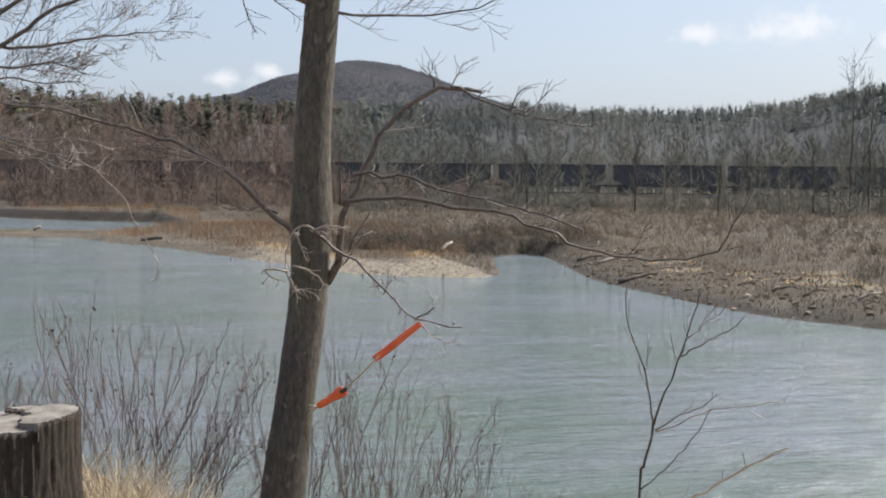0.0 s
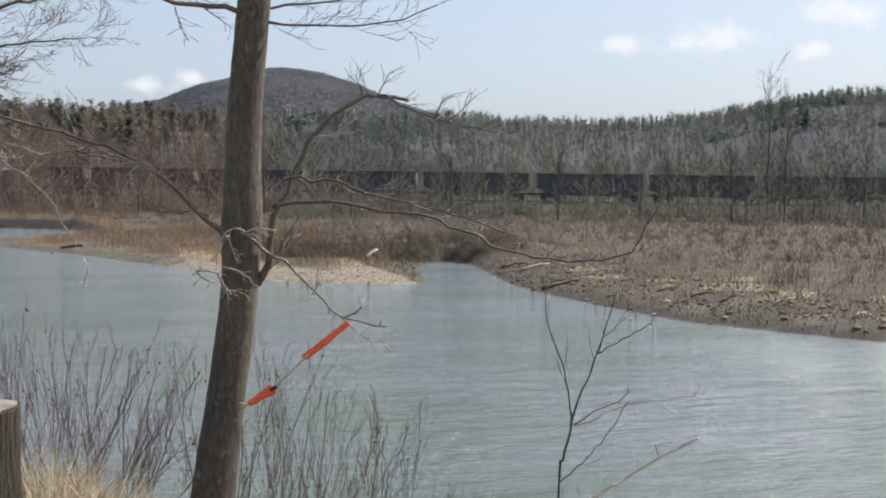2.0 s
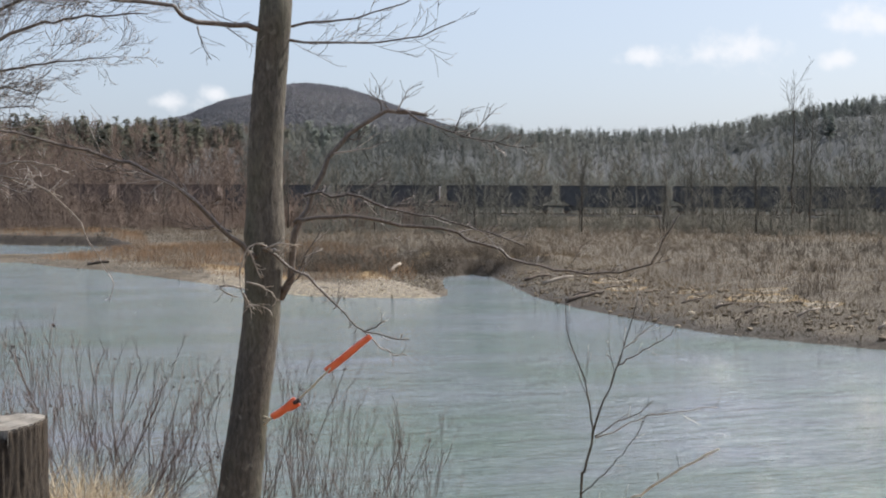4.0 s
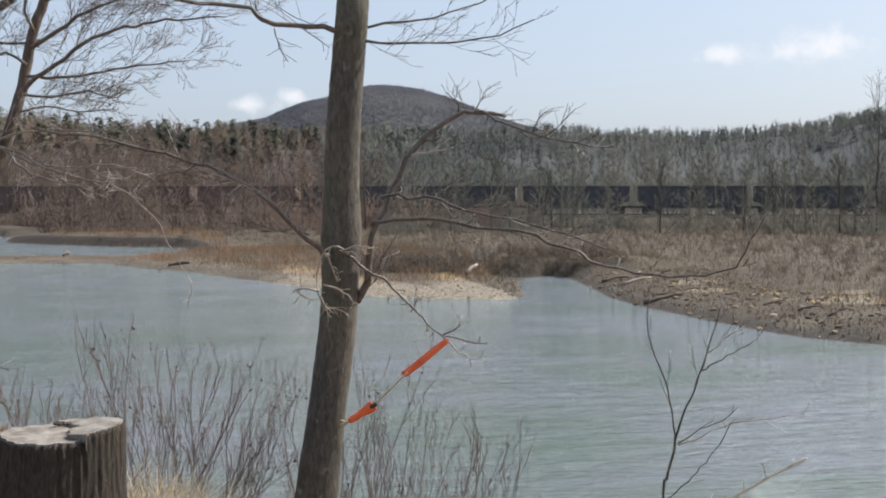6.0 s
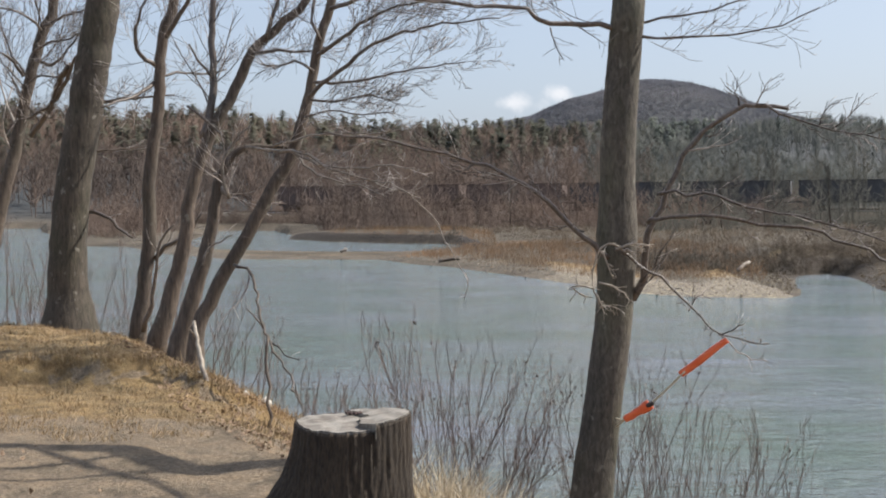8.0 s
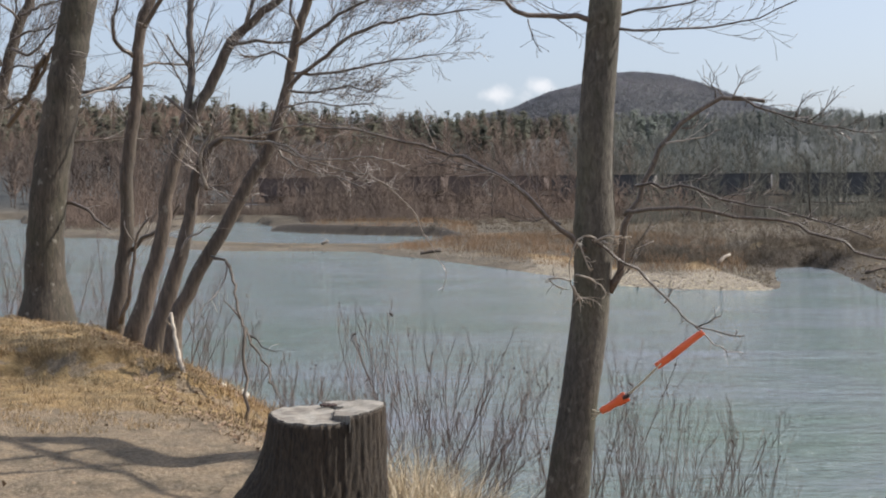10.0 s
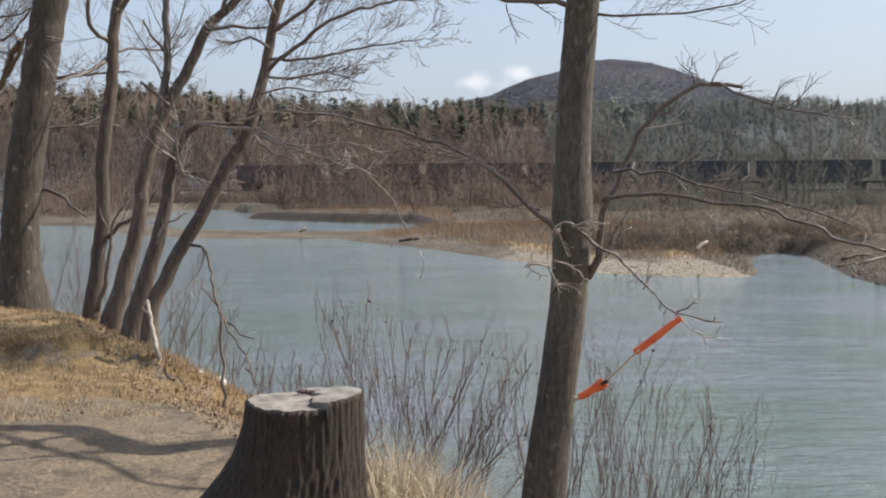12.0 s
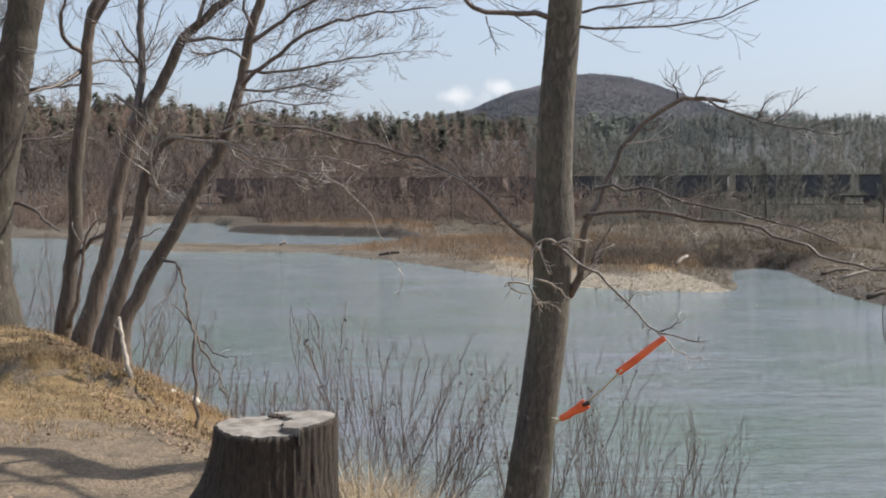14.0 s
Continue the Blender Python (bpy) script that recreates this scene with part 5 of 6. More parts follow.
def sapling():
    q = [(3.23, 7.62, -0.5), (3.25, 7.61, -0.31), (3.3, 7.59, -0.1), (3.31, 7.59, 0)]
    base = (q[0][0] - 0.06, q[0][1], land_at(q[0][0], q[0][1]))
    e = thing("sapling", base, "slim bare forked sapling over the water", "sapling")
    g = Geo()
    limb(g, [(base[0], base[1], base[2] - 0.1)] + q, 0.014, 0.009, 7, 0.06, 0.002)
    part("stem", g, M_BARK_OLD, e)
    tw = Geo()
    for k, (pts, r0) in enumerate((([(3.31, 7.59, -0.04), (3.29, 7.59, 0.14), (3.24, 7.61, 0.39), (3.18, 7.64, 0.55), (3.13, 7.66, 0.72), (3.12, 7.66, 0.95)], 0.0075), ([(3.31, 7.59, -0.02), (3.35, 7.57, 0.15), (3.43, 7.53, 0.35), (3.48, 7.51, 0.52), (3.52, 7.49, 0.68), (3.56, 7.47, 0.83), (3.59, 7.46, 0.94)], 0.0085))):
        g = Geo()
        p = limb(g, pts, r0, 0.003, 6, 0.06, 0.003)
        part("fork", g, M_BARK_OLD, e)
        shoots(tw, p, 0.005, 5, 0.28, 1, rng, 0.15, 0.25, 2, 0.5)
    for pts in ([(3.46, 7.52, 0.47), (3.51, 7.35, 0.56), (3.58, 7.17, 0.66), (3.63, 6.99, 0.75)], [(3.33, 7.58, -0.06), (3.45, 7.47, 0.02), (3.6, 7.34, 0.12), (3.74, 7.22, 0.17), (4, 7.02, 0.23)], [(3.32, 7.58, -0.05), (3.44, 7.46, 0.07), (3.55, 7.33, 0.16), (3.61, 7.23, 0.26)],
                [(3.23, 7.62, -0.48), (3.34, 7.52, -0.34), (3.46, 7.41, -0.15), (3.55, 7.31, 0.06), (3.59, 7.23, 0.18)], [(3.5, 7.5, 0.6), (3.54, 7.32, 0.7), (3.56, 7.14, 0.8)]):
        p = limb(tw, pts, 0.006, 0.0025, 5, 0.05, 0.005)
        shoots(tw, p, 0.004, 4, 0.2, 0, rng, 0.2, 0.15)
    tagged(part("twig_spray", tw, M_TWIG, e), kind="stuff")
    q = [(3.31, 7.15, -0.46), (3.4, 6.99, -0.34), (3.52, 6.82, -0.18), (3.63, 6.65, -0.05), (3.72, 6.49, 0.06)]
    base = (q[0][0], q[0][1], q[0][2])
    e = thing("dead_branch", (q[0][0], q[0][1], land_at(q[0][0], q[0][1])), "pale dead branch slanting up from the slope", "branch")
    g = Geo()
    p = limb(g, [(q[0][0] - 0.62, q[0][1] + 0.9, q[0][2] - 0.72)] + q, 0.017, 0.008, 6, 0.08, 0.004)
    part("stem", g, M_BLEACH, e)
    tw = Geo()
    shoots(tw, p, 0.006, 8, 0.25, 0, rng, 0.2, 0.2)
    tagged(part("twig_spray", tw, M_TWIG, e), kind="stuff")


sapling()


# ---- dry grass, tufts and leaf litter on the near bank ----
def blades(name, xy, height, width, mat, seed, label, category, lean=0.35, per=1):
    """Bent grass blades, two segments each."""
    r = np.random.RandomState(seed)
    xy = np.repeat(xy, per, 0)
    n = len(xy)
    x, y = xy[:, 0] + r.normal(0, 0.02, n) * (per > 1), xy[:, 1] + r.normal(0, 0.02, n) * (per > 1)
    z = land(x, y) - 0.01
    h = height * r.uniform(0.45, 1.15, n)
    a, b = r.uniform(0, 6.283, n), r.uniform(0, 6.283, n)
    l = lean * r.uniform(0.2, 1.6, n)
    w = width * r.uniform(0.6, 1.3, n)
    base = np.stack([x, y, z], -1)
    side = np.stack([np.cos(a), np.sin(a), 0 * a], -1) * w[:, None]
    tip = np.stack([np.cos(b) * l * h, np.sin(b) * l * h, h * np.sqrt(np.maximum(0.15, 1 - (0.6 * l) ** 2))], -1)
    mid = tip * np.array([0.38, 0.38, 0.6])
    v = np.stack([base - side, base + side, base + mid + side * 0.7, base + mid - side * 0.7, base + tip], 1)
    o = np.arange(n)[:, None] * 5
    t = np.concatenate([o + [0, 1, 2], o + [0, 2, 3], o + [3, 2, 4]], 1)
    ob = mass(name, v.reshape(-1, 3), t.reshape(-1, 3), mat)
    return tagged(ob, label, category, kind="stuff")


def scatter(n, seed, x0, x1, y0, y1, keep, clump=0.0):
    r = np.random.RandomState(seed)
    x, y = r.uniform(x0, x1, n), r.uniform(y0, y1, n)
    if clump:
        k = ripple(x, y, clump, seed) + 0.5 * ripple(x, y, clump * 0.35, seed + 1)
        ok = k + r.uniform(-0.25, 0.25, n) > 0
        x, y = x[ok], y[ok]
    is_near, d, wet = shore(x, y)
    ok = keep(x, y, is_near, d, wet)
    return np.stack([x[ok], y[ok]], -1)


turf = scatter(130000, 51, -9, 0, 7.4, 19, lambda x, y, near, d, wet: near & (d > 3.2) & (y + 0.12 * x > 7.6 + 0.5 * ripple(x, y, 2.0, 77)), 0.5)
blades("turf_grass", turf, 0.07, 0.0035, M_STRAW, 52, "short trampled straw-coloured grass", "grass", 0.9)
edge = scatter(38000, 53, -8, 1.2, 6.2, 21, lambda x, y, near, d, wet: near & (d > 0.6) & (d < 4.3) & ~wet, 0.7)
blades("bank_grass", edge[::2], 0.165, 0.0035, M_STRAW, 54, "tall dry tan grass along the bank edge", "grass", 0.55)
ledge = scatter(60000, 60, -7, -0.8, 9.3, 11.2, lambda x, y, near, d, wet: near & (d > 3.0) & (np.abs(y + 0.18 * np.sin(x * 2.1) + 0.12 * np.sin(x * 5.3 + 1) + 0.12 * x - 10.25) < 0.16), 0.4)
blades("ledge_grass", ledge[::2], 0.09, 0.004, M_STRAW, 63, "matted straw grass hanging over a low earth step", "grass", 1.0)
tuft = np.vstack([np.random.RandomState(55).normal(0, 1, (700, 2)) * [0.14, 0.12] + c for c in ((-0.16, 6.3), (0.02, 6.8), (-0.28, 6.0), (0.2, 7.0), (-0.1, 7.4))])
blades("dry_tuft", tuft[::4], 0.4, 0.0036, M_TUFT, 56, "tuft of long dry straw beside the stump", "grass", 0.75)


def litter():
    r = np.random.RandomState(57)
    pts = scatter(16000, 58, -4.5, 0.6, 6.8, 13, lambda x, y, near, d, wet: near & (d > 2.0) & (d < 4.7) & ~wet, 0.8)
    drift = np.random.RandomState(60).normal(0, 1, (420, 2)) * [0.2, 0.3] + [0.0, 6.9]
    more = scatter(450, 59, -7, 0, 5.5, 15, lambda x, y, near, d, wet: near & (d > 4))
    pts = np.vstack([pts, more, drift])
    n = len(pts)
    c = np.stack([pts[:, 0], pts[:, 1], land(pts[:, 0], pts[:, 1]) + r.uniform(0.005, 0.035, n)], -1)
    u = r.normal(0, 1, (n, 3)) * [1, 1, 0.45]
    u /= np.linalg.norm(u, axis=1)[:, None]
    w = np.cross(u, r.normal(0, 1, (n, 3)) * 0.5 + [0, 0, 1.0])
    w /= np.linalg.norm(w, axis=1)[:, None]
    up = np.cross(u, w)
    s = r.uniform(0.011, 0.024, n)[:, None]
    v = np.stack([c - u * s, c + w * s * 0.65 + up * s * 0.35, c + u * s * 1.1, c - w * s * 0.65 + up * s * 0.35], 1)
    o = np.arange(n)[:, None] * 4
    ob = mass("leaf_litter", v.reshape(-1, 3), np.concatenate([o + [0, 1, 2], o + [0, 2, 3]], 1).reshape(-1, 3), M_LEAF)
    tagged(ob, "curled brown dead leaves lying on the bank", "leaf litter", kind="stuff")


litter()

# ---- the far side: stones, sedge, shrubs ----
gs = Geo()
pts = scatter(9000, 61, 15, 46, 20, 62, lambda x, y, near, d, wet: ~near & ~wet & (d < 6.5) & (d > 0.05) & (x > 16.8 + 0.19 * np.maximum(0, y - 44.8)), 2.2)
r_ = np.random.RandomState(62)
pts = pts[r_.permutation(len(pts))[:2400]]
for (x, y), z in zip(pts, land(pts[:, 0], pts[:, 1])):
    rock_mesh(gs, (x, y, z + 0.02), 0.025 + 0.15 * r_.rand() ** 3, r_, 0.6)
ob = gs.make("shore_stones", M_STONE, None, smooth=False)
tagged(ob, "scattered grey-brown stones and clods along the far shore", "stones", kind="stuff")

gs = Geo()
pts = scatter(6000, 63, -40, 17, 46, 112, lambda x, y, near, d, wet: ~near & ~wet & (d < 5) & (d > 0.05), 0)
for (x, y), z in zip(pts[:900], land(pts[:900, 0], pts[:900, 1])):
    rock_mesh(gs, (x, y, z + 0.01), r_.uniform(0.03, 0.09), r_, 0.5)
ob = gs.make("bar_stones", M_STONE, None, smooth=False)
tagged(ob, "pale cobbles on the gravel bar", "stones", kind="stuff")

meadow = scatter(330000, 64, -75, 150, 26, 170, lambda x, y, near, d, wet: ~near & ~wet & (d > np.where(x > 14, 4.5, 5.0) + 2.0 * ripple(x, y, 5, 81)) & ~((x > -60) & (x < 1) & (y < 104) & (y > 76) & (ripple(x, y, 6, 83) < 0.16)) & (np.hypot(x, y) < 165) & (x > -0.75 * y) & (x < 0.95 * y), 0.0)
blades("meadow_grass", meadow, 0.42, 0.009, M_MEADOW, 65, "tangled tan dead grass on the flood plain", "grass", 1.0)
sedge = scatter(110000, 66, -22, 18, 50, 125, lambda x, y, near, d, wet: ~near & ~wet & (d > np.where(y > 103, 0.9, 1.6)) & ((np.hypot((x - 6) / 12, (y - 78) / 17) < 1) | (np.hypot((x - 12.5) / 5, (y - 65) / 7.5) < 1) | ((y > 104) & (x < 3))), 3.0)
blades("rusty_sedge", sedge, 0.62, 0.010, M_RUST, 67, "rust-brown dead sedge on the point bar", "sedge", 0.6)
shoregrass = scatter(60000, 68, 14, 60, 18, 70, lambda x, y, near, d, wet: ~near & ~wet & (d > 0.3) & (d < 7), 1.6)
shoretuft = scatter(70000, 268, 15, 60, 18, 70, lambda x, y, near, d, wet: ~near & ~wet & (d > 0.5) & (d < 8) & (ripple(x, y, 1.1, 91) > 0.02))
blades("shore_tuft", shoretuft[::2], 0.17, 0.012, M_WEED, 269, "short tan grass tufts on the far bank", "grass", 0.7)
debris = scatter(9000, 168, 3, 16, 47, 62, lambda x, y, near, d, wet: ~near & ~wet & (d > 0.5) & (d < 6), 1.4)
blades("straw_debris", debris[::2], 0.2, 0.012, M_PALESTRAW, 169, "pale straw stranded on the gravel point", "straw", 1.5)
blades("shore_grass", shoregrass, 0.22, 0.02, M_MEADOW, 69, "short matted dead grass on the far bank", "grass", 0.8)


def log_piece(name, a, b, rad, label, mat):
    a, b = np.array(a), np.array(b)
    g = Geo()
    g.tube(curve_through([a, (a + b) / 2 + [0, 0, 0.04], b], 0.3, 0.02, rng), rad, rad * 0.7, 8, 0.12)
    e = thing(name, tuple(a), label, "driftwood")
    part("trunk_piece", g, mat, e)
    for k in range(2):
        g = Geo()
        q = a + (b - a) * rng.uniform(0.4, 0.9)
        g.tube([q, q + [rng.normal(0, 0.15), rng.normal(0, 0.1), rng.uniform(0.12, 0.3)]], rad * 0.35, rad * 0.12, 5)
        part("stub", g, mat, e)


def on_land(x, y, up):
    return (x, y, land_at(x, y) + up)


log_piece("driftwood_log", on_land(14.55, 62.6, 0.12), on_land(15.3, 63.2, 0.55), 0.11, "bleached driftwood log on the gravel point", M_PALE)
log_piece("driftwood_log", on_land(27.6, 32.6, 0.1), on_land(29.4, 31.8, 0.15), 0.1, "grey driftwood log on the far bank", M_PALE)
log_piece("driftwood_log", on_land(19.9, 55.6, 0.15), on_land(21.4, 56.1, 0.2), 0.09, "dark wet log at the creek mouth", M_BARK_LEAN)
log_piece("driftwood_log", on_land(19.6, 52.2, 0.12), on_land(21.2, 52.4, 0.3), 0.08, "broken pale log at the creek mouth", M_PALE)
log_piece("driftwood_log", on_land(18.0, 45.2, 0.1), on_land(19.8, 45.6, 0.12), 0.1, "dark wet log at the creek mouth", M_BARK_LEAN)
log_piece("driftwood_log", on_land(-1.6, 76.2, 0.05), on_land(-0.3, 76.0, 0.1), 0.12, "dark wet log at the tip of the bar", M_BARK_LEAN)
for i in range(16):
    q_ = np.array([[18.6, 33.9], [20.9, 29.6], [17.3, 37.6], [17.1, 44.6], [19.3, 56.0]][i % 5]) + [rng.uniform(0.8, 5.5), rng.uniform(-0.5, 3.0)]
    a_, l_ = rng.uniform(-0.5, 0.7), rng.uniform(0.35, 1.0)
    log_piece("driftwood_branch", on_land(q_[0], q_[1], 0.05), on_land(q_[0] + l_ * math.cos(a_), q_[1] + l_ * math.sin(a_), rng.uniform(0.04, 0.25)), rng.uniform(0.025, 0.06),
              "small weathered driftwood branch stranded on the far bank", (M_PALE, M_BARK_LEAN, M_BARK_LEAN)[i % 3])
log_piece("driftwood_log", on_land(-9.5, 90.5, 0.1), on_land(-9.0, 90.4, 0.3), 0.11, "white driftwood block on the bar", M_PALE)


# ---- bare woods, pines and hill trees ----
def tree_template(seed, h, branches, twigs, width, thick):
    """A bare tree of slivers: arrays of vertices and triangles."""
    r = np.random.RandomState(seed)
    V, T = [], []

    def sliver(a, b, w0, w1=0.0):
        a, b = np.asarray(a), np.asarray(b)
        d = unit(b - a)
        s = unit(np.cross(d, [0.3, 0.9, 0.1])); t = np.cross(d, s)
        o = len(V)
        for k in range(3):
            an = k * 2.094
            V.append(a + (s * math.cos(an) + t * math.sin(an)) * w0)
        if w1:
            for k in range(3):
                an = k * 2.094
                V.append(b + (s * math.cos(an) + t * math.sin(an)) * w1)
            for k in range(3):
                n = (k + 1) % 3
                T.extend([(o + k, o + n, o + 3 + n), (o + k, o + 3 + n, o + 3 + k)])
        else:
            V.append(b)
            T.extend([(o, o + 1, o + 3), (o + 1, o + 2, o + 3), (o + 2, o, o + 3)])

    lean = r.normal(0, 0.04, 2)
    axis = lambda s: np.array([lean[0] * h * s + 0.15 * math.sin(s * 4 + seed), lean[1] * h * s, h * s])
    for i in range(3):
        sliver(axis(i / 3), axis((i + 1) / 3), thick * (1 - 0.28 * i), thick * (0.72 - 0.28 * i) + 0.01)
    for b in range(branches):
        s = r.uniform(0.22, 0.95)
        a = axis(s)
        an = r.uniform(0, 6.28)
        ln = width * r.uniform(0.5, 1.0) * (1.15 - s * 0.7)
        d = np.array([math.cos(an), math.sin(an), r.uniform(0.5, 1.5)])
        e = a + unit(d) * ln
        sliver(a, e, thick * 0.28 * (1.2 - s), 0.015)
        for k in range(twigs):
            q = a + (e - a) * r.uniform(0.25, 1.0)
            dd = unit(d) + r.normal(0, 0.6, 3) + [0, 0, 0.25]
            sliver(q, q + unit(dd) * ln * r.uniform(0.25, 0.6), 0.03)
    return np.array(V), np.array(T)


def pine_template(seed, h, width, tiers, spokes=8, blunt=0.7):
    """An evergreen, or a twiggy round crown, of drooping sprays."""
    r = np.random.RandomState(seed)
    V, T = [], []

    def tri(a, b, c):
        o = len(V)
        V.extend([a, b, c]); T.append((o, o + 1, o + 2))

    for i in range(tiers):
        s = 0.15 + 0.85 * i / tiers
        ln = width * (max(0.02, 1.04 - s) ** blunt) * r.uniform(0.65, 1.25)
        for k in range(spokes):
            an = r.uniform(0, 6.28)
            c, sn = math.cos(an), math.sin(an)
            z = h * s + r.uniform(-0.04, 0.04) * h
            l2 = ln * r.uniform(0.55, 1.15)
            w = l2 * 0.5
            o = np.array([c * l2, sn * l2, z + l2 * r.uniform(-0.25, 0.3)])
            root = np.array([0, 0, z + l2 * 0.15])
            sd = np.array([-sn, c, 0]) * w
            dip = [0, 0, -l2 * r.uniform(0.0, 0.3)]
            tri(root, o * [0.6, 0.6, 1] + sd + dip, o)
            tri(root, o, o * [0.6, 0.6, 1] - sd + dip)
    for k in range(3):
        a = k * 2.1
        tri((0.18 * math.cos(a), 0.18 * math.sin(a), 0), (0.18 * math.cos(a + 2), 0.18 * math.sin(a + 2), 0), (0, 0, h * 0.9))
    return np.array(V), np.array(T)


def twiggy_template(seed, h, width, sprays):
    """A far leafless tree: a stem and a rounded crown of rising twig sprays."""
    r = np.random.RandomState(seed)
    V, T = [], []
    for k in range(sprays + 1):
        if k == 0:
            a, b, w = np.zeros(3), np.array([r.normal(0, 0.3), r.normal(0, 0.3), h * 0.95]), 0.11
        else:
            s = r.uniform(0.2, 0.85)
            an = r.uniform(0, 6.28)
            out = np.array([math.cos(an), math.sin(an), 0]) * width * r.uniform(0.25, 1.0) * math.sin(min(1.0, 0.25 + s) * 2.6)
            a = np.array([0, 0, h * s * 0.8]) + out * r.uniform(0, 0.4)
            b = np.array([0, 0, h * min(1.03, s * 0.8 + r.uniform(0.12, 0.3))]) + out
            w = r.uniform(0.06, 0.14)
        d = unit(b - a)
        u = unit(np.cross(d, [0.3, 0.9, 0.1])); t = np.cross(d, u)
        o = len(V)
        V.extend([a + u * w, a - u * 0.5 * w + t * 0.87 * w, a - u * 0.5 * w - t * 0.87 * w, b])
        T.extend([(o, o + 1, o + 3), (o + 1, o + 2, o + 3), (o + 2, o, o + 3)])
    return np.array(V), np.array(T)


def bush_template(seed, h, width, stems):
    """A low leafless shrub: many fine stems fanning from the ground, each with side twigs."""
    r = np.random.RandomState(seed)
    V, T = [], []

    def stem(a, b, w):
        d = unit(b - a)
        u = unit(np.cross(d, [0.3, 0.9, 0.1])); t = np.cross(d, u)
        o = len(V)
        V.extend([a + u * w, a - u * 0.5 * w + t * 0.87 * w, a - u * 0.5 * w - t * 0.87 * w, b])
        T.extend([(o, o + 1, o + 3), (o + 1, o + 2, o + 3), (o + 2, o, o + 3)])

    for k in range(stems):
        an, q = r.uniform(0, 6.28), r.uniform(0.05, 1.0) ** 0.7
        out = np.array([math.cos(an), math.sin(an), 0]) * width
        a = out * 0.35 * r.uniform(0, 1)
        b = out * q + [0, 0, h * r.uniform(0.55, 1.0) * (1.08 - 0.45 * q * q)]
        stem(a, b, 0.028)
        for j in range(3):
            c = a + (b - a) * r.uniform(0.3, 0.9)
            stem(c, c + r.normal(0, 0.22, 3) * width * [1, 1, 0.6] + [0, 0, h * r.uniform(0.08, 0.25)], 0.026)
    return np.array(V), np.array(T)


def plant(name, templates, xy, scale, mat, seed, label, category, sink=0.3):
    """Many trees joined into one mass."""
    r = np.random.RandomState(seed)
    z = land(xy[:, 0], xy[:, 1]) - sink
    V, T, n = [], [], 0
    for (x, y), q in zip(xy, z):
        tv, tt = templates[r.randint(len(templates))]
        a, s = r.uniform(0, 6.28), r.uniform(*scale)
        c, sn = math.cos(a), math.sin(a)
        V.append((tv * s) @ np.array([[c, sn, 0], [-sn, c, 0], [0, 0, 1]]) + [x, y, q])
        T.append(tt + n)
        n += len(tv)
    ob = mass(name, np.concatenate(V), np.concatenate(T), mat)
    return tagged(ob, label, category, kind="stuff")


def ring(n, seed, a0, a1, r0, r1, keep=None, by_ridge=False):
    r = np.random.RandomState(seed)
    a = r.uniform(a0, a1, n)
    q = np.sqrt(r.uniform(0, 1, n) * (r1 ** 2 - r0 ** 2) + r0 ** 2)
    if by_ridge:
        q = q * np.interp(a, RIDGE_AZ, RIDGE_R)
    x, y = q * np.sin(np.radians(a)), q * np.cos(np.radians(a))
    is_near, d, wet = shore(x, y)
    rail = np.abs((x - 56.4) * 0.342 + (y - 155) * 0.94)
    ok = (~is_near | (np.hypot(x, y) > 178)) & ~wet & (d > 4) & (rail > 7)
    if keep is not None:
        ok &= keep(a, q, x, y)
    return np.stack([x, y], -1)[ok]


bare = [tree_template(100 + i, 13.0, 22, 8, 3.8, 0.09) for i in range(7)]
thin_bare = [twiggy_template(110 + i, 12.5, 4.2, 32) for i in range(8)]
brush = [tree_template(120 + i, 4.5, 11, 5, 2.0, 0.06) for i in range(5)]
pine = [pine_template(140 + i, 13.0, 3.6, 10, 9, 0.42) for i in range(8)]
bush = [bush_template(170 + i, 3.2, 1.9, 15) for i in range(7)]
small_pine = [pine_template(150 + i, 10.0, 2.7, 6, 6, 0.7) for i in range(5)]
crown = [pine_template(160 + i, 9.0, 3.4, 4, 5, 0.35) for i in range(6)]
small_crown = [pine_template(190 + i, 6.5, 2.9, 3, 4, 0.35) for i in range(6)]
behind = lambda a, q, x, y: (x - 56.4) * 0.342 + (y - 155) * 0.94 > 8


def share(part_kept, seed):
    return lambda a, q, x, y: np.random.RandomState(seed).rand(len(a)) < part_kept


plant("bare_woods", bare, ring(560, 71, -37, 9, 185, 290, behind), (0.65, 1.1), M_WOODS_A, 72, "leafless reddish-brown riverside woods", "woods")
plant("bare_woods", bare, ring(330, 73, 6, 46, 168, 225, behind), (0.5, 0.9), M_WOODS_B, 74, "leafless grey-brown woods behind the railway", "woods")
plant("bare_woods", thin_bare, ring(1350, 75, -37, 8, 0.5, 0.98, behind, True), (0.7, 1.1), M_WOODS_A, 76, "reddish leafless woods climbing the rise", "woods")
plant("bare_woods", thin_bare, ring(1500, 102, 6, 46, 215, 460, behind), (0.65, 1.05), M_OLIVE_HAZE, 103, "leafless woods climbing the rise, greyed with painted haze", "woods")
plant("bare_woods", thin_bare, ring(2200, 104, 6, 46, 0.55, 0.99, behind, True), (0.7, 1.1), M_OLIVE_HAZE, 105, "leafless woods high on the rise, greyed with painted haze", "woods")
plant("brush", bush, ring(950, 77, -37, 16, 140, 215, None), (0.9, 2.1), M_WOODS_A, 78, "reddish-brown leafless brush along the far meadow", "brush")
plant("brush", bush, ring(520, 79, 9, 46, 116, 162, lambda a, q, x, y: ripple(x, y, 9, 84) > -0.12), (0.35, 1.25), M_WOODS_B, 80, "grey leafless brush below the railway", "brush")
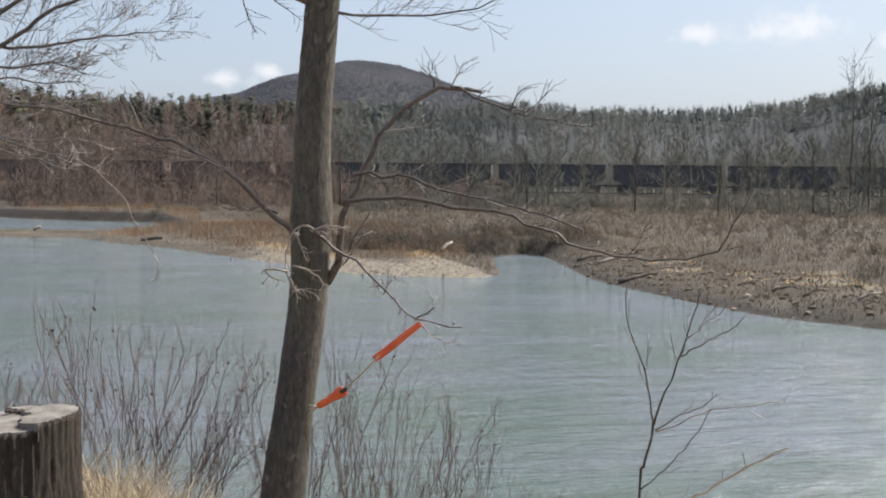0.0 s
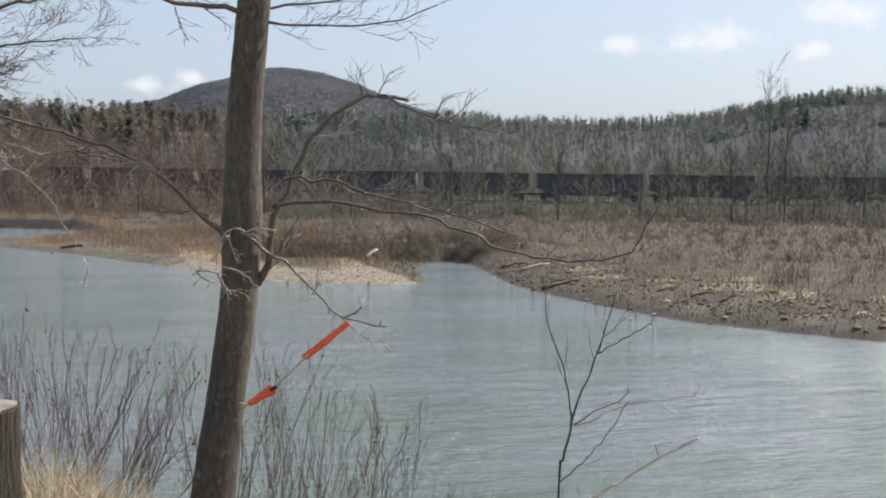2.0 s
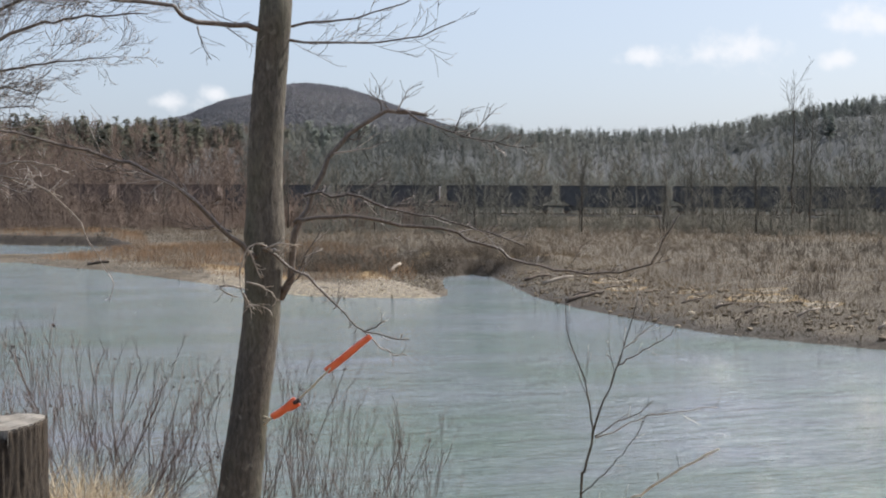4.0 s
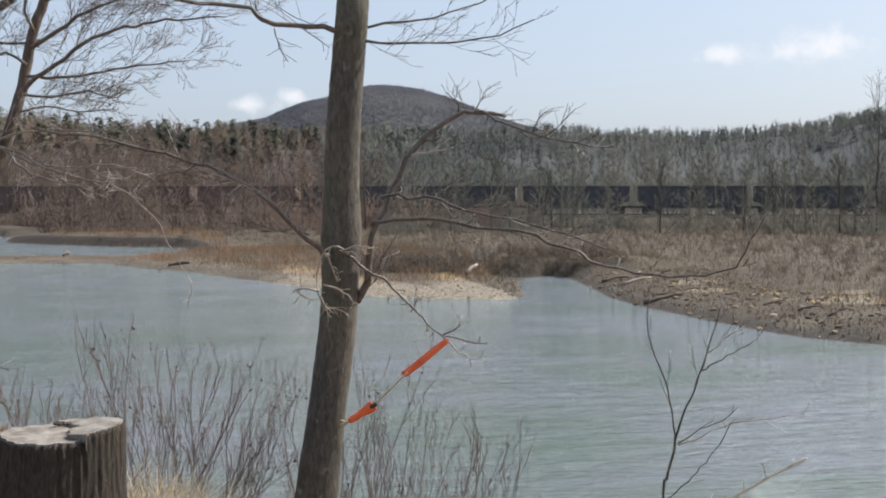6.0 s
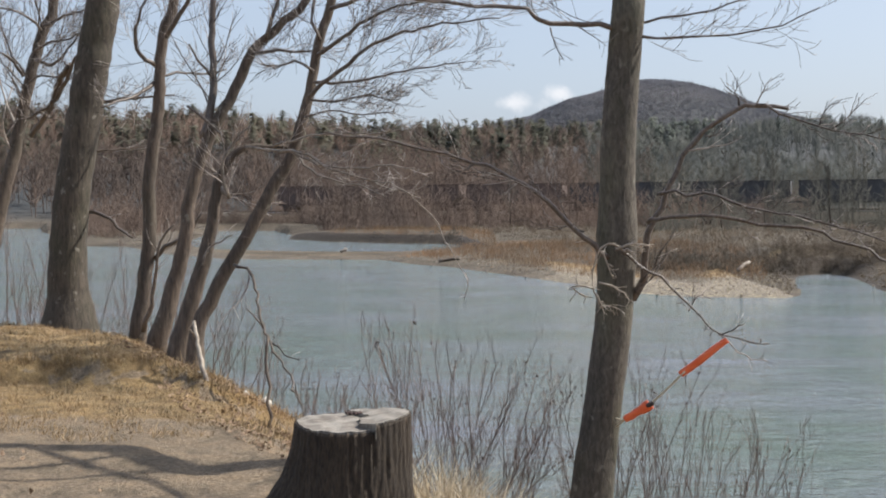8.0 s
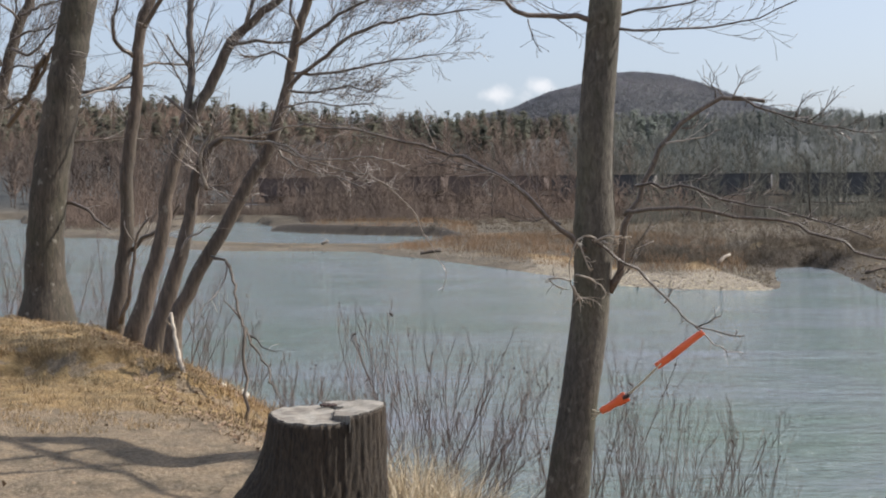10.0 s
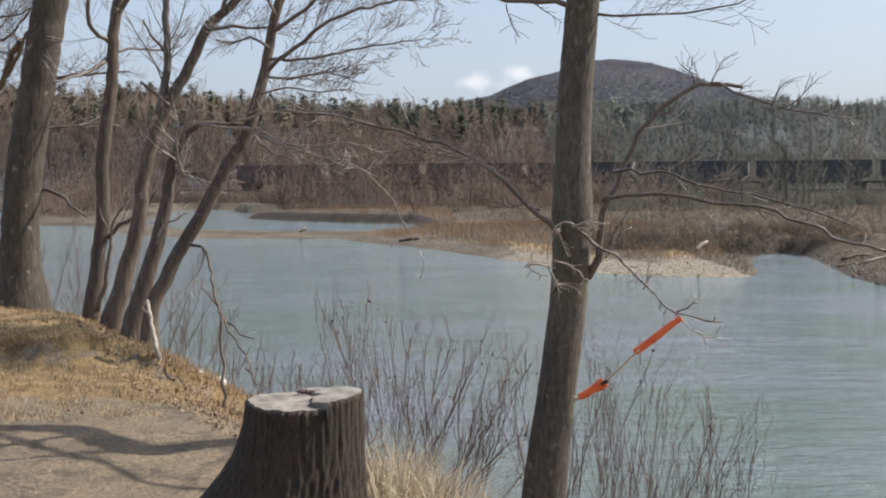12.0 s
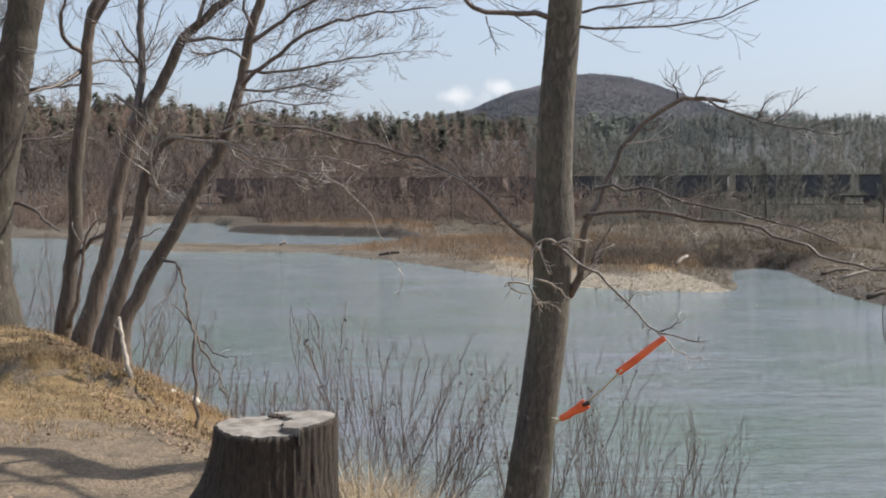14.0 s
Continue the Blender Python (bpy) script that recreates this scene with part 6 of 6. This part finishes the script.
plant("brush", bush, ring(330, 197, -19, -2, 158, 186, None), (0.5, 1.2), M_WOODS_A, 198, "reddish leafless brush at the head of the side channel", "brush")
rb = np.random.RandomState(301)
along, off = rb.uniform(-104, 95, 620), rb.uniform(-15, -4.5, 620)
verge = np.stack([56.4 + along * 0.94 + off * 0.342, 155 - along * 0.342 + off * 0.94], -1)
verge = verge[~shore(verge[:, 0], verge[:, 1])[2]]
left = verge[:, 0] < 30
plant("brush", bush, verge[left], (0.45, 1.0), M_WOODS_A, 302, "reddish leafless brush on the railway verge", "brush")
plant("brush", bush, verge[~left], (0.4, 0.85), M_WOODS_B, 303, "grey leafless brush on the railway verge", "brush")
plant("brush", bush, ring(800, 97, -24, 10, 122, 190, None), (0.4, 0.95), M_WOODS_A, 98, "low tangled leafless brush on the flood plain", "brush")
plant("bare_woods", bare, ring(230, 199, -15, 8, 140, 186, lambda a, q, x, y: ~behind(a, q, x, y)), (0.4, 0.8), M_WOODS_A, 201, "reddish leafless trees in front of the railway", "woods")
plant("bare_woods", bare, ring(190, 99, 9, 46, 126, 160, None), (0.3, 0.75), M_WOODS_B, 101, "thin leafless trees below the railway", "woods")
upslope = ring(1300, 81, -38, 50, 0.72, 1.0, lambda a, q, x, y: (np.random.RandomState(5).rand(len(a)) < np.where(a > 12, 0.07, 0.35 + 0.65 * smooth(0.72, 0.95, q / np.interp(a, RIDGE_AZ, RIDGE_R)))), True)
skyline = ring(1500, 83, -38, 50, 0.96, 1.03, lambda a, q, x, y: np.random.RandomState(7).rand(len(a)) < np.interp(a, [-30, 5, 12, 24, 30, 50], [1.0, 0.9, 0.7, 0.7, 0.9, 0.9]), True)
for spots, scale, seed, where in ((upslope, (0.55, 1.0), 82, "on the rise"), (skyline, (0.5, 0.8), 84, "on the skyline")):
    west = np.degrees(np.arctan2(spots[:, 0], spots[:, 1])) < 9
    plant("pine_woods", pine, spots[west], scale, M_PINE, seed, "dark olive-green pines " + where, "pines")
    plant("pine_woods", pine, spots[~west], scale, M_CONIFER_HAZE, seed, "haze-tinted blue-green pines " + where, "pines")
# Hill trees take base colours with the distance haze painted in.
plant("hill_woods", small_pine, ring(450, 85, -3, 22, 1250, 2040, share(0.8, 6)), (0.5, 0.95), M_HILLPINE_HAZE, 86, "pines on the round hill, bluish with painted haze", "pines")
plant("hill_woods", small_pine, ring(190, 185, 0, 17, 1965, 2025), (0.5, 0.95), M_HILLPINE_HAZE, 186, "pines along the crest of the round hill, bluish with painted haze", "pines")
plant("hill_woods", small_crown, ring(36000, 87, -1, 19, 1350, 2030), (0.45, 0.75), M_HILL_HAZE, 88, "leafless crowns on the round hill, bluish with painted haze", "woods")
plant("ridge_woods", crown, ring(1000, 89, 7, 48, 0.8, 1.0, behind, True), (0.5, 0.8), M_OLIVE_HAZE, 90, "leafless crowns on the rise, greyed with painted haze", "woods")


cutbank = np.vstack([np.stack([np.random.RandomState(91).uniform(8.5, 24, 520), np.random.RandomState(92).uniform(62.8, 69, 520)], -1), np.stack([np.random.RandomState(93).uniform(-19, 0, 60), np.random.RandomState(94).uniform(111, 118, 60)], -1)])
cutbank = cutbank[~shore(cutbank[:, 0], cutbank[:, 1])[2]]
weed = [bush_template(180 + i, 1.5, 0.7, 9) for i in range(7)]
plains = scatter(9000, 85, -45, 100, 28, 130, lambda x, y, near, d, wet: ~near & ~wet & (d > 6.5) & (np.hypot(x, y) < 128) & (x < 0.9 * y) & (x > -0.5 * y) & (np.random.RandomState(9).rand(len(x)) < np.clip(70 / np.hypot(x, y), 0.35, 1)), 7.0)
plant("weed_clump", weed, plains[:3200], (0.25, 0.72), M_WEED, 86, "soft clumps of dead tan weeds on the flood plain", "weeds", 0.1)
plant("brush", bush, cutbank, (0.22, 0.43), M_SHADEBRUSH, 95, "low brush on the cut bank, coloured dark for its shade", "brush")


def lone_tree(name, label, x, y, h, seed, width=0.3, lean=0.0):
    r = np.random.RandomState(seed)
    z = land_at(x, y)
    e = thing(name, (x, y, z), label, "tree", "bare trees on the flood plain")
    g = Geo()
    p = curve_through([(x, y, z - 0.3), (x + lean * 0.3, y, z + h * 0.35), (x + lean * 0.6, y, z + h * 0.7), (x + lean, y, z + h)], 1.0, 0.06, r)
    g.tube(p, width * 0.32, 0.02, 7)
    part("trunk", g, M_BARK_LEAN, e)
    tw = Geo()
    shoots(tw, p, width * 0.22, 26, h * 0.3, 1, r, 0.2, 0.22, 6, 0.85, 0.014, 0.55, 0.2)
    part("crown", tw, M_WOODS_B, e, "thin bare branches")


for i, (x, y, h, w) in enumerate(((74.9, 119.1, 16.5, 0.36), (76.8, 118.5, 14.0, 0.26), (70.4, 119.2, 8.0, 0.3), (83.5, 113.0, 8.5, 0.35), (48.6, 118.0, 7.0, 0.32), (38.5, 124.0, 6.0, 0.35), (60.2, 122.0, 6.5, 0.25),
                                  (28.0, 128.0, 5.5, 0.3), (92.0, 110.0, 9.0, 0.4), (54.0, 132.0, 6.0, 0.22), (66.0, 126.0, 7.5, 0.22), (20.0, 140.0, 7.5, 0.3), (6.0, 150.0, 8.0, 0.3))):
    lone_tree("bare_tree", "tall bare grey tree standing in dead meadow grass", x, y, h, 200 + i, w, 0.4 * math.sin(i * 2.3))


# ---- the freight train ----
def box(g, x0, x1, y0, y1, z0, z1):
    v = [(x, y, z) for z in (z0, z1) for y in (y0, y1) for x in (x0, x1)]
    g.add(v, [(0, 2, 3, 1), (4, 5, 7, 6), (0, 1, 5, 4), (2, 6, 7, 3), (0, 4, 6, 2), (1, 3, 7, 5)])


def hopper_car(steel, tone="black"):
    e = thing("hopper_car", (0, 0, 0), tone + " steel open-topped coal car standing on the rails", "rail car", "cars of the freight train")
    g = Geo()
    L, W = 7.3, 1.5
    prof = [(-L, 3.75), (-L, 1.9), (-L + 1.8, 1.0), (L - 1.8, 1.0), (L, 1.9), (L, 3.75)]
    v = [(x, s * W, z) for s in (-1, 1) for x, z in prof]
    g.add(v, [(0, 1, 2, 3, 4, 5), (11, 10, 9, 8, 7, 6)] + [(i, i + 6, i + 7, i + 1) for i in range(5)])
    part("body", g, steel, e, smooth=False)
    g = Geo()
    box(g, -L + 0.1, L - 0.1, -W + 0.1, W - 0.1, 3.3, 3.6)
    part("coal", g, steel, e, smooth=False)
    for s in (-1, 1):
        for k in range(9):
            g = Geo()
            x = -L + 0.3 + k * (2 * L - 0.6) / 8
            box(g, x - 0.06, x + 0.06, s * W - 0.08 * (s < 0), s * W + 0.08 * (s > 0), 1.55, 3.72)
            part("rib", g, steel, e, smooth=False)
        g = Geo()
        box(g, -L - 0.05, L + 0.05, s * W - 0.1, s * W + 0.1, 3.72, 3.86)
        part("top_rail", g, steel, e, smooth=False)
    for x in (-5.4, 5.4):
        g = Geo()
        box(g, x - 1.3, x + 1.3, -1.1, 1.1, 0.42, 0.85)
        b = part("bogie", g, steel, e, smooth=False)
        for dx in (-0.9, 0.9):
            for s in (-1, 1):
                g = Geo()
                g.tube([(x + dx, s * 0.72, 0.45), (x + dx, s * 0.86, 0.45)], 0.45, 0.45, 14)
                w = part("wheel", g, M_RAIL, e, smooth=False)
    g = Geo()
    box(g, -L - 0.5, L + 0.5, -0.25, 0.25, 0.85, 1.1)
    part("sill", g, steel, e, smooth=False)
    return e


RAIL_Z = 0.14
turn = -20.0
first = hopper_car(M_STEEL, "black")
rusty = hopper_car(M_RUSTY, "rust-brown")
ux, uy = math.cos(radians(turn)), math.sin(radians(turn))
for k in range(-3, 9):
    s = -36 + k * 15.7
    m = pose(56.4 + ux * s, 155 + uy * s, RAIL_Z, 0, 0, turn)
    if k == 0:
        first.matrix_basis = m
    elif k == -1:
        rusty.matrix_basis = m
    else:
        copy_thing(rusty if k < 0 else first, m)
for off in (-0.72, 0.72):
    g = Geo()
    box(g, -106, 130, off - 0.035, off + 0.035, RAIL_Z - 0.15, RAIL_Z)
    ob = g.make("rail", M_RAIL, None, smooth=False)
    ob.matrix_basis = pose(56.4, 155, 0, 0, 0, turn)
    tagged(ob, "worn steel rail on the railway bank", "rail", kind="structure")
g = Geo()
g.add([(x, y, z) for x in (-106, 130) for y, z in ((-3.4, -0.6), (-1.6, RAIL_Z - 0.13), (1.6, RAIL_Z - 0.13), (3.4, -0.6))], [(0, 1, 5, 4), (1, 2, 6, 5), (2, 3, 7, 6), (0, 3, 2, 1), (4, 5, 6, 7), (0, 4, 7, 3)])
ob = g.make("track_bed", M_BALLAST, None, smooth=False)
ob.matrix_basis = pose(56.4, 155, 0, 0, 0, turn)
tagged(ob, "grey stone ballast of the railway", "track bed", kind="structure")
